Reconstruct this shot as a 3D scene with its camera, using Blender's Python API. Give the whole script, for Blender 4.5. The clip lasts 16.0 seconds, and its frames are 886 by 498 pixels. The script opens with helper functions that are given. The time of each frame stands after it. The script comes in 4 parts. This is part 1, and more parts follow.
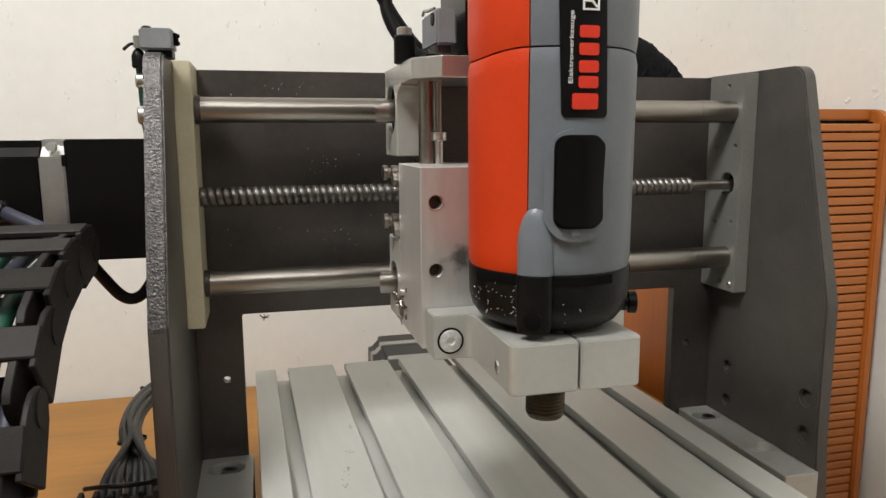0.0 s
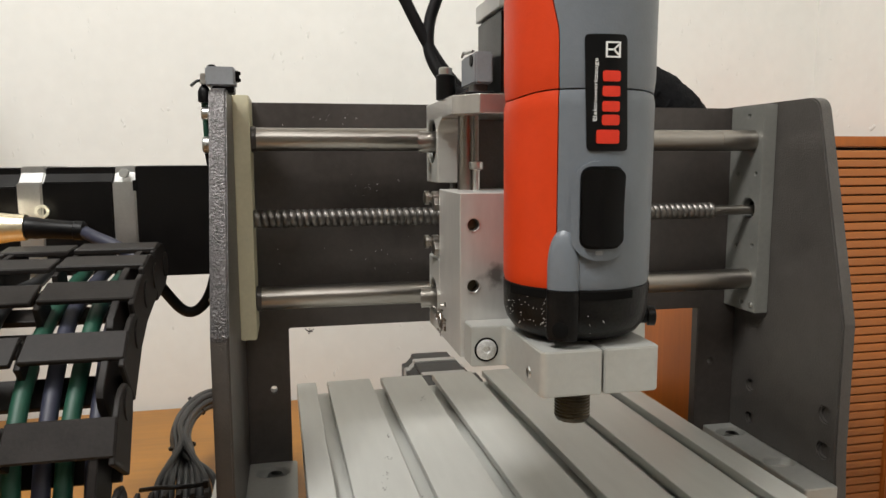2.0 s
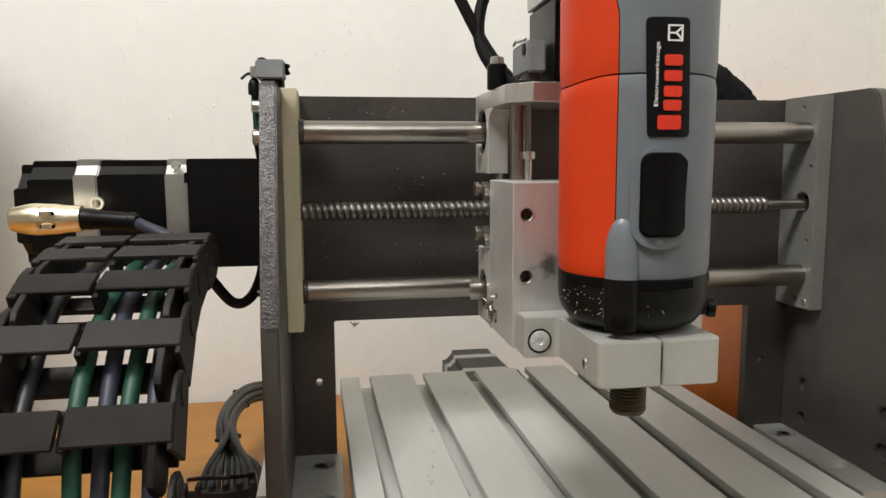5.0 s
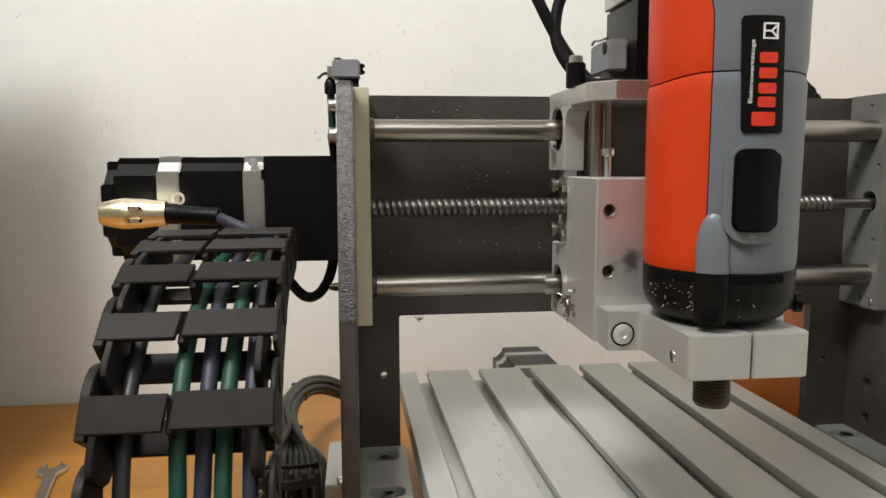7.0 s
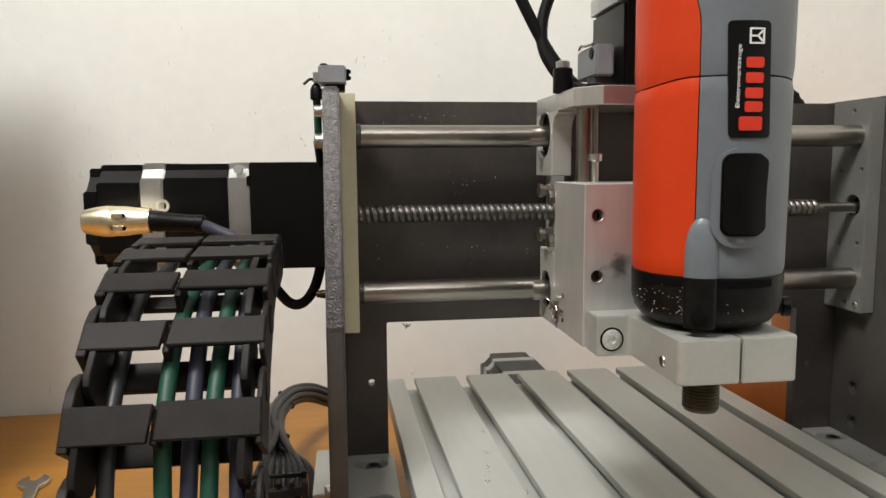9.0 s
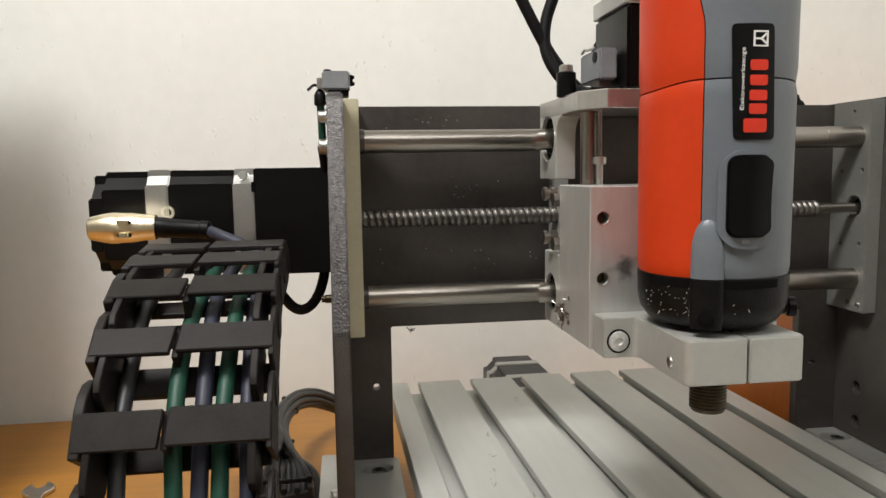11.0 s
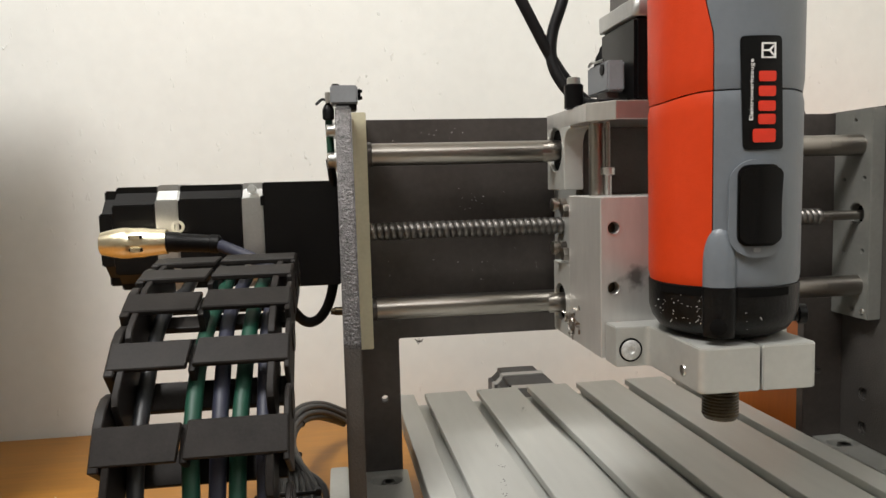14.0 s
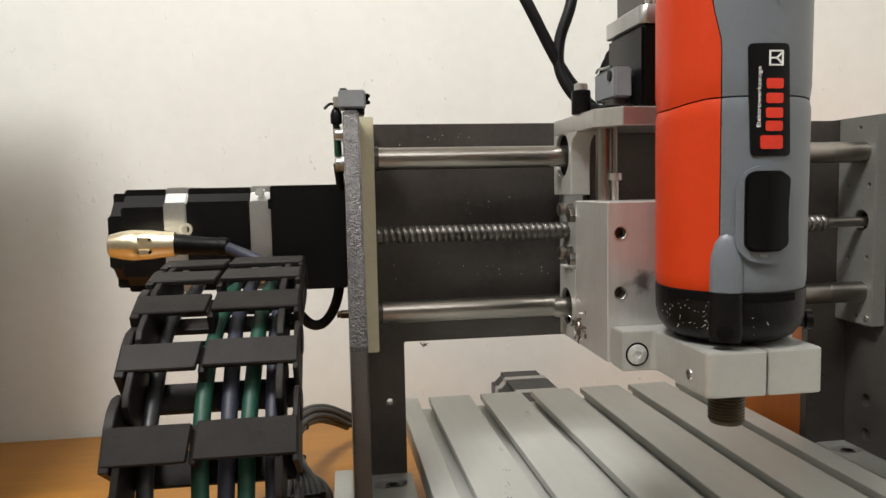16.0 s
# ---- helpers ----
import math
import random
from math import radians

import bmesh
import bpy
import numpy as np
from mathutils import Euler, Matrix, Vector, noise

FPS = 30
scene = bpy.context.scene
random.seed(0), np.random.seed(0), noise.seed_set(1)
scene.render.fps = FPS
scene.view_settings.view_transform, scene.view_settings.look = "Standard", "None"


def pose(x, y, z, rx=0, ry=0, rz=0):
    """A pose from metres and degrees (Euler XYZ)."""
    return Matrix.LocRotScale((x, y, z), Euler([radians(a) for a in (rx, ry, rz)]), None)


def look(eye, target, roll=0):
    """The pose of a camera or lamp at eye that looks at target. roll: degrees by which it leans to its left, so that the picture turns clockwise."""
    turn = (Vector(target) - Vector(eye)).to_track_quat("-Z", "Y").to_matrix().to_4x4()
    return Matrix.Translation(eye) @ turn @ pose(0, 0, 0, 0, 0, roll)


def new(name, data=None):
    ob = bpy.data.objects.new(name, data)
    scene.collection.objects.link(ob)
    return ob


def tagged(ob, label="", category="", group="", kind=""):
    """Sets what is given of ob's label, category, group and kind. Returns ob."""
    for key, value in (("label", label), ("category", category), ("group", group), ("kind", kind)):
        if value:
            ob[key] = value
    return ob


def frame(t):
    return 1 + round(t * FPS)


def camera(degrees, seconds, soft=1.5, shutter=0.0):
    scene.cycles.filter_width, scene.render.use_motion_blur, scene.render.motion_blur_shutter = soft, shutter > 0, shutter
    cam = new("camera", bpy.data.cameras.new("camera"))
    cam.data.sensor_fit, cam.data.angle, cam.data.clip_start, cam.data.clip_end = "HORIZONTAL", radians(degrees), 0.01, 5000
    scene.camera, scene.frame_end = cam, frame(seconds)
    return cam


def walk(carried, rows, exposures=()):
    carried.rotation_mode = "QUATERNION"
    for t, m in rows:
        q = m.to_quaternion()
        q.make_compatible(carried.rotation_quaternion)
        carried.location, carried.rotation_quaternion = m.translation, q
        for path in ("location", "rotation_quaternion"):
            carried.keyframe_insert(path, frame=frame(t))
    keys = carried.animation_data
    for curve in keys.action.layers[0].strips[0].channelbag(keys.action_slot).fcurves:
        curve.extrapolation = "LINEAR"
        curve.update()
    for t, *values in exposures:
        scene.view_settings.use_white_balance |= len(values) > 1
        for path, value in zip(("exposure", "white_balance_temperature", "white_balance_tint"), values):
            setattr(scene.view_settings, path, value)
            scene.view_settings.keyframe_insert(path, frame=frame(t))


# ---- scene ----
cam = camera(63.38, 16.0)
# seconds, eye x, y, z, yaw, pitch, roll
ROWS = [
    (0, 0.0000, 0.0000, 0.3697, -14.22, -8.92, 0.30),
    (0.5, -0.0049, -0.0122, 0.3707, -14.11, -8.94, -0.06),
    (1, -0.0140, -0.0394, 0.3735, -12.76, -7.56, -0.45),
    (1.5, -0.0138, -0.0391, 0.3741, -12.56, -7.71, 0.04),
    (2, -0.0148, -0.0387, 0.3732, -11.92, -7.09, 0.19),
    (2.5, -0.0165, -0.0409, 0.3711, -9.95, -7.23, 0.13),
    (3, -0.0196, -0.0420, 0.3706, -9.12, -6.95, 0.08),
    (3.5, -0.0203, -0.0416, 0.3712, -9.24, -6.87, 0.31),
    (4, -0.0227, -0.0427, 0.3701, -9.10, -6.72, 0.32),
    (4.2, -0.0232, -0.0407, 0.3690, -9.27, -7.11, 0.22),
    (6.3, -0.0338, -0.0321, 0.3647, -8.59, -7.00, 0.44),
    (6.5, -0.0412, -0.0347, 0.3638, -8.18, -7.23, 0.27),
    (7, -0.0560, -0.0408, 0.3651, -6.67, -7.04, 0.21),
    (7.5, -0.0558, -0.0393, 0.3640, -6.89, -7.17, 0.07),
    (8, -0.0567, -0.0395, 0.3643, -7.39, -7.01, -0.02),
    (8.5, -0.0567, -0.0391, 0.3644, -7.48, -6.68, 0.18),
    (9, -0.0567, -0.0381, 0.3649, -7.80, -6.57, 0.42),
    (11.5, -0.0626, -0.0406, 0.3646, -7.93, -6.17, 0.93),
    (12, -0.0637, -0.0415, 0.3638, -7.92, -6.11, 0.86),
    (12.5, -0.0657, -0.0419, 0.3651, -8.03, -5.85, 1.13),
    (13, -0.0669, -0.0414, 0.3646, -8.08, -5.89, 1.13),
    (13.5, -0.0699, -0.0434, 0.3660, -7.96, -5.52, 1.39),
    (14, -0.0700, -0.0426, 0.3654, -8.15, -5.31, 1.49),
    (14.5, -0.0701, -0.0429, 0.3655, -8.20, -5.21, 1.36),
    (15, -0.0691, -0.0413, 0.3658, -8.38, -5.30, 1.38),
    (15.5, -0.0705, -0.0415, 0.3649, -8.43, -5.30, 1.34),
    (16, -0.0740, -0.0450, 0.3654, -7.98, -4.95, 1.15),
]
walk(cam, [(t, pose(x, y, z, 90 + pitch, roll, yaw)) for t, x, y, z, yaw, pitch, roll in ROWS])

# ---- world and light ----
world = bpy.data.worlds.new("room_world")
scene.world = world
world.use_nodes = True
world.node_tree.nodes["Background"].inputs[0].default_value = (1.0, 0.95, 0.88, 1)
world.node_tree.nodes["Background"].inputs[1].default_value = 0.3


def area_lamp(name, eye, target, w, h, power, color):
    d = bpy.data.lights.new(name, "AREA")
    d.shape, d.size, d.size_y, d.energy, d.color = "RECTANGLE", w, h, power, color
    ob = new(name, d)
    ob.matrix_world = look(eye, target)
    return ob


area_lamp("unseen_overhead_lamp", (-0.56, -0.10, 1.68), (0.1, 0.6, 0.1), 0.44, 0.44, 37.0, (1.0, 0.985, 0.96))
# added fill lamp from the front right, softens shadows of the main one
area_lamp("unseen_overhead_lamp", (0.25, -0.65, 1.68), (0.15, 0.6, 0.1), 0.95, 0.95, 11.5, (1.0, 0.985, 0.96))

# ---- materials ----


def make_mat(name, color, rough=0.5, metal=0.0, var=0.1, scale=40.0, bump=0.0, bump_scale=200.0, stretch=(1, 1, 1), spec=0.5, dark=None, rand=0.0, coat=0.0):
    """Procedural surface: base colour with two scales of variation, roughness wear and fine relief, in metres."""
    m = bpy.data.materials.new(name)
    m.use_nodes = True
    nt = m.node_tree
    n, l = nt.nodes, nt.links
    b = n["Principled BSDF"]
    b.inputs["Roughness"].default_value, b.inputs["Metallic"].default_value = rough, metal
    b.inputs["Specular IOR Level"].default_value = spec
    b.inputs["Coat Weight"].default_value = coat
    tc, mp = n.new("ShaderNodeTexCoord"), n.new("ShaderNodeMapping")
    mp.inputs["Scale"].default_value = stretch
    l.new(tc.outputs["Object"], mp.inputs["Vector"])
    big, small = n.new("ShaderNodeTexNoise"), n.new("ShaderNodeTexNoise")
    big.inputs["Scale"].default_value, small.inputs["Scale"].default_value = scale, scale * 9
    big.inputs["Detail"].default_value, small.inputs["Detail"].default_value = 4, 3
    for t in (big, small):
        l.new(mp.outputs[0], t.inputs["Vector"])
    mix = n.new("ShaderNodeMix")
    mix.data_type = "FLOAT"
    mix.inputs[0].default_value = 0.4
    l.new(big.outputs["Fac"], mix.inputs[2])
    l.new(small.outputs["Fac"], mix.inputs[3])
    ramp = n.new("ShaderNodeValToRGB")
    lo = dark or tuple(c * (1 - var) for c in color)
    hi = tuple(min(1, c * (1 + var)) for c in color)
    ramp.color_ramp.elements[0].position, ramp.color_ramp.elements[1].position = 0.35, 0.65
    ramp.color_ramp.elements[0].color, ramp.color_ramp.elements[1].color = (*lo, 1), (*hi, 1)
    l.new(mix.outputs[0], ramp.inputs[0])
    out = ramp.outputs[0]
    if rand:
        oi, hsv, mr = n.new("ShaderNodeObjectInfo"), n.new("ShaderNodeHueSaturation"), n.new("ShaderNodeMapRange")
        mr.inputs[3].default_value, mr.inputs[4].default_value = 1 - rand, 1 + rand
        l.new(oi.outputs["Random"], mr.inputs[0])
        l.new(mr.outputs[0], hsv.inputs["Value"])
        l.new(out, hsv.inputs["Color"])
        out = hsv.outputs[0]
    l.new(out, b.inputs["Base Color"])
    rr = n.new("ShaderNodeMapRange")
    rr.inputs[3].default_value, rr.inputs[4].default_value = max(0, rough - 0.08), min(1, rough + 0.08)
    l.new(mix.outputs[0], rr.inputs[0])
    l.new(rr.outputs[0], b.inputs["Roughness"])
    if bump:
        bn, bp = n.new("ShaderNodeTexNoise"), n.new("ShaderNodeBump")
        bn.inputs["Scale"].default_value, bn.inputs["Detail"].default_value = bump_scale, 4
        bp.inputs["Strength"].default_value, bp.inputs["Distance"].default_value = bump, 0.0015
        l.new(mp.outputs[0], bn.inputs["Vector"])
        l.new(bn.outputs["Fac"], bp.inputs["Height"])
        l.new(bp.outputs[0], b.inputs["Normal"])
    return m


ALU = make_mat("anodised_aluminium", (0.48, 0.482, 0.452), 0.42, 0.5, 0.06, 25, 0.05, 700)
ALU_DARK = make_mat("dark_aluminium_and_bore_shade", (0.215, 0.215, 0.197), 0.45, 0.35, 0.08, 25, 0.05, 700)
ALU_TABLE = make_mat("table_aluminium", (0.54, 0.542, 0.51), 0.46, 0.3, 0.06, 12, 0.04, 600, (1, 0.15, 1))
ALU_BRIGHT = make_mat("machined_aluminium", (0.6, 0.59, 0.57), 0.33, 0.9, 0.08, 30, 0.05, 900, (1, 1, 0.2))
STEEL = make_mat("ground_steel", (0.30, 0.278, 0.252), 0.3, 1.0, 0.08, 30, 0.02, 900, (0.1, 1, 1))
ZINC = make_mat("zinc_steel", (0.6, 0.6, 0.58), 0.3, 1.0, 0.12, 120)
SCREW = make_mat("oiled_screw_steel", (0.16, 0.15, 0.14), 0.42, 1.0, 0.3, 60)
HAMMER = make_mat("hammer_grey_paint", (0.076, 0.069, 0.063), 0.4, 0.2, 0.12, 60, 0.25, 600)
# lit copy of the hammer paint, lighter and more sparkling
HAMMER_EDGE_LIT = make_mat("hammer_grey_edge_lit", (0.088, 0.083, 0.082), 0.32, 0.6, 0.5, 330, 0.6, 620)
# pale bevel colour: painted highlight on the right plate's scuffed front edge
EDGE_HIGHLIGHT = make_mat("plate_edge_highlight", (0.6, 0.585, 0.56), 0.35, 0.3, 0.5, 260, 0.2, 500)
BEAM = make_mat("beam_grey_paint", (0.052, 0.0445, 0.040), 0.38, 0.2, 0.22, 16, 0.12, 300)
FIBRE = make_mat("pale_bearing_plate", (0.52, 0.48, 0.335), 0.5, 0.0, 0.08, 30, 0.05, 300)
BLACK = make_mat("black_plastic", (0.0035, 0.0033, 0.0034), 0.4, 0.0, 0.2, 90, 0.05, 900, spec=0.16)
CHAIN = make_mat("chain_black_nylon", (0.018, 0.0158, 0.0146), 0.5, 0.0, 0.25, 60, 0.05, 900, spec=0.13)
MOTOR = make_mat("motor_black", (0.003, 0.0028, 0.0028), 0.32, 0.0, 0.2, 60, 0.015, 900, spec=0.26)
SILVER = make_mat("motor_flange_silver", (0.5, 0.5, 0.49), 0.35, 0.9, 0.08, 60, 0.05, 600)
RED = make_mat("red_plastic", (0.52, 0.04, 0.006), 0.42, 0.0, 0.05, 25, 0.08, 900, spec=0.3)
GREY = make_mat("grey_plastic", (0.13, 0.147, 0.165), 0.4, 0.0, 0.06, 25, 0.08, 900)
SWITCH_GREY = make_mat("switch_grey", (0.2, 0.21, 0.22), 0.45, 0.0, 0.08, 60)
GOLD = make_mat("gilded_connector", (0.86, 0.77, 0.56), 0.3, 1.0, 0.08, 60)
RUBBER = make_mat("black_rubber", (0.006, 0.006, 0.0065), 0.5, 0.0, 0.2, 60, spec=0.2)
FABRIC = make_mat("black_fabric", (0.007, 0.007, 0.0075), 0.85, 0.0, 0.4, 120, 0.8, 350, spec=0.1)
CABLE_GREEN = make_mat("green_cable", (0.005, 0.052, 0.030), 0.55, 0.0, 0.1, 30)
CABLE_BLUE = make_mat("blue_grey_cable", (0.020, 0.022, 0.040), 0.55, 0.0, 0.1, 30)
CABLE_GREY = make_mat("grey_cable", (0.036, 0.0355, 0.035), 0.45, 0.0, 0.15, 30)
CABLE_DARK = make_mat("dark_cable", (0.016, 0.017, 0.019), 0.45, 0.0, 0.15, 30)
WALL = make_mat("cream_wall_paint", (0.768, 0.764, 0.724), 0.8, 0.0, 0.03, 6)
DESK = make_mat("beech_desk", (0.36, 0.158, 0.024), 0.4, 0.0, 0.18, 14, 0.05, 120, (0.12, 1, 1))
CABINET = make_mat("cherry_veneer", (0.42, 0.125, 0.02), 0.4, 0.0, 0.12, 14, 0.05, 120, (1, 1, 0.12))
SLAT = make_mat("cherry_slat", (0.41, 0.14, 0.035), 0.42, 0.0, 0.12, 14, 0.05, 120, (0.1, 1, 1), rand=0.08)
# near-black, mostly in place of the shade inside slots, holes and gaps
DARK = make_mat("black_and_hollow_shade", (0.003, 0.0028, 0.0026), 0.8, spec=0.08)
NOSE = make_mat("dusty_black_plastic", (0.006, 0.0058, 0.0056), 0.38, 0.0, 0.6, 70, 0.15, 500, spec=0.17)
SCREW_HEAD = make_mat("dull_zinc_screw", (0.6, 0.6, 0.58), 0.45, 0.4, 0.3, 160, 0.3, 500)
FLOOR = make_mat("floor_parquet", (0.3, 0.2, 0.11), 0.5, 0.0, 0.2, 4)
SMUDGE = make_mat("oily_machined_aluminium", (0.58, 0.572, 0.548), 0.42, 0.65, 0.08, 30, 0.05, 900, (1, 1, 0.2))


def add_smudge(m, at, radius):
    """A dark oily blot of uneven outline at a place of the part."""
    nt = m.node_tree
    n, l = nt.nodes, nt.links
    bs = n["Principled BSDF"]
    src = bs.inputs["Base Color"].links[0].from_socket
    tc, sub, nz, add, ln, ramp, mix = (n.new(k) for k in ("ShaderNodeTexCoord", "ShaderNodeVectorMath", "ShaderNodeTexNoise", "ShaderNodeVectorMath", "ShaderNodeVectorMath", "ShaderNodeMapRange", "ShaderNodeMix"))
    sub.operation, add.operation, ln.operation = "SUBTRACT", "MULTIPLY_ADD", "LENGTH"
    sub.inputs[1].default_value = at
    nz.inputs["Scale"].default_value, nz.inputs["Detail"].default_value = 120, 5
    add.inputs[1].default_value = (0.016, 0.016, 0.016)
    l.new(tc.outputs["Object"], sub.inputs[0])
    l.new(tc.outputs["Object"], nz.inputs["Vector"])
    l.new(nz.outputs["Color"], add.inputs[0])
    l.new(sub.outputs[0], add.inputs[2])
    l.new(add.outputs[0], ln.inputs[0])
    ramp.inputs[1].default_value, ramp.inputs[2].default_value, ramp.inputs[3].default_value, ramp.inputs[4].default_value = radius * 0.6, radius * 1.5, 0.75, 0.0
    l.new(ln.outputs["Value"], ramp.inputs[0])
    mix.data_type = "RGBA"
    l.new(ramp.outputs[0], mix.inputs[0])
    l.new(src, mix.inputs[6])
    mix.inputs[7].default_value = (0.04, 0.035, 0.03, 1)
    l.new(mix.outputs[2], bs.inputs["Base Color"])


add_smudge(SMUDGE, (-0.0285, -0.089, 0.065), 0.0062)
ROCKER = make_mat("glossy_black_plastic", (0.003, 0.0028, 0.0029), 0.22, 0.0, 0.2, 60, 0.02, 400, spec=0.2)
LABEL_WHITE = make_mat("print_white", (0.75, 0.75, 0.73), 0.5)
LABEL_RED = make_mat("print_red", (0.6, 0.026, 0.006), 0.45)
LABEL_BLACK = make_mat("label_black", (0.004, 0.004, 0.004), 0.4, spec=0.16)
THREAD = make_mat("browned_thread_steel", (0.065, 0.051, 0.034), 0.3, 1.0, 0.25, 90)



def add_plaster_marks(m):
    """Sparse shallow trowel marks and pimples on a painted wall."""
    nt = m.node_tree
    n, l = nt.nodes, nt.links
    tc, mp = n.new("ShaderNodeTexCoord"), n.new("ShaderNodeMapping")
    mp.inputs["Scale"].default_value, mp.inputs["Rotation"].default_value = (1.6, 1, 0.8), (0, 0.5, 0)
    l.new(tc.outputs["Object"], mp.inputs["Vector"])
    small, wide, r1, r2, mul, add, bp = (n.new(k) for k in ("ShaderNodeTexNoise", "ShaderNodeTexNoise", "ShaderNodeMapRange", "ShaderNodeMapRange", "ShaderNodeMath", "ShaderNodeMath", "ShaderNodeBump"))
    small.inputs["Scale"].default_value, small.inputs["Detail"].default_value = 62, 2
    wide.inputs["Scale"].default_value, wide.inputs["Detail"].default_value = 7, 3
    for t in (small, wide):
        l.new(mp.outputs[0], t.inputs["Vector"])
    r1.inputs[1].default_value, r1.inputs[2].default_value = 0.66, 0.72
    r2.inputs[1].default_value, r2.inputs[2].default_value = 0.42, 0.60
    l.new(small.outputs["Fac"], r1.inputs[0])
    l.new(wide.outputs["Fac"], r2.inputs[0])
    mul.operation, add.operation = "MULTIPLY", "MULTIPLY_ADD"
    l.new(r1.outputs[0], mul.inputs[0])
    l.new(r2.outputs[0], mul.inputs[1])
    l.new(wide.outputs["Fac"], add.inputs[0])
    add.inputs[1].default_value = 0.6
    l.new(mul.outputs[0], add.inputs[2])
    bp.inputs["Strength"].default_value, bp.inputs["Distance"].default_value = 0.55, 0.0022
    l.new(add.outputs[0], bp.inputs["Height"])
    l.new(bp.outputs[0], n["Principled BSDF"].inputs["Normal"])


add_plaster_marks(WALL)

# ---- builders ----


def mesh_ob(name, bm, mat, smooth=True):
    me = bpy.data.meshes.new(name)
    bmesh.ops.recalc_face_normals(bm, faces=bm.faces)
    bm.to_mesh(me)
    bm.free()
    for m in mat if isinstance(mat, (list, tuple)) else (mat,):
        me.materials.append(m)
    if smooth:
        for p in me.polygons:
            p.use_smooth = True
        me.set_sharp_from_angle(angle=radians(35))
    return new(name, me)


def thing(name, at, label, category, group=""):
    ob = new(name)
    ob.location = at
    ob.empty_display_size = 0.01
    return tagged(ob, label, category, group)


def part(name, bm, mat, parent, label="", smooth=True):
    """Links a bmesh, made in world places, as one part under a thing or a part."""
    ob = mesh_ob(name, bm, mat, smooth)
    ob.parent = parent
    o = Vector(parent.location) + (Vector(parent.parent.location) if parent.parent else Vector())
    ob.data.transform(Matrix.Translation(-o))
    if label:
        ob["label"] = label
    return ob


def box(x0, x1, y0, y1, z0, z1, bev=0.0008, seg=2, bm=None):
    b = bmesh.new()
    bmesh.ops.create_cube(b, size=1)
    bmesh.ops.transform(b, verts=b.verts, matrix=Matrix.Translation(((x0 + x1) / 2, (y0 + y1) / 2, (z0 + z1) / 2)) @ Matrix.Diagonal((abs(x1 - x0), abs(y1 - y0), abs(z1 - z0), 1)))
    if bev:
        bmesh.ops.bevel(b, geom=b.edges[:], offset=bev, segments=seg, affect="EDGES")
    return join(bm, b)


def join(bm, b):
    if bm is None:
        return b
    me = bpy.data.meshes.new("tmp")
    b.to_mesh(me)
    b.free()
    bm.from_mesh(me)
    bpy.data.meshes.remove(me)
    return bm


def axis_turn(axis):
    return {"z": Matrix.Identity(4), "x": Matrix.Rotation(radians(90), 4, "Y"), "y": Matrix.Rotation(radians(-90), 4, "X")}[axis]


def cyl(at, axis, length, r, r2=None, seg=32, bev=0.0, bm=None):
    """A round bar from at along +axis."""
    b = bmesh.new()
    bmesh.ops.create_cone(b, cap_ends=True, segments=seg, radius1=r, radius2=r if r2 is None else r2, depth=length)
    if bev:
        bmesh.ops.bevel(b, geom=[e for e in b.edges if len(e.link_faces) == 2 and min(len(f.verts) for f in e.link_faces) == 4 and max(len(f.verts) for f in e.link_faces) > 4], offset=bev, segments=2, affect="EDGES")
    turn = axis_turn(axis) if isinstance(axis, str) else Vector(axis).to_track_quat("Z", "Y").to_matrix().to_4x4()
    bmesh.ops.transform(b, verts=b.verts, matrix=Matrix.Translation(at) @ turn @ Matrix.Translation((0, 0, length / 2)))
    return join(bm, b)


def lathe(profile, at, axis="z", seg=40, bm=None):
    """Spins (radius, height) pairs round an axis."""
    b = bmesh.new()
    rings = []
    for r, h in profile:
        rings.append([b.verts.new((max(r, 1e-5) * math.cos(a), max(r, 1e-5) * math.sin(a), h)) for a in (2 * math.pi * k / seg for k in range(seg))])
    for p, q in zip(rings, rings[1:]):
        for k in range(seg):
            b.faces.new((p[k], p[(k + 1) % seg], q[(k + 1) % seg], q[k]))
    b.faces.new(rings[0][::-1])
    b.faces.new(rings[-1])
    turn = axis_turn(axis) if isinstance(axis, str) else Vector(axis).to_track_quat("Z", "Y").to_matrix().to_4x4()
    bmesh.ops.transform(b, verts=b.verts, matrix=Matrix.Translation(at) @ turn)
    return join(bm, b)


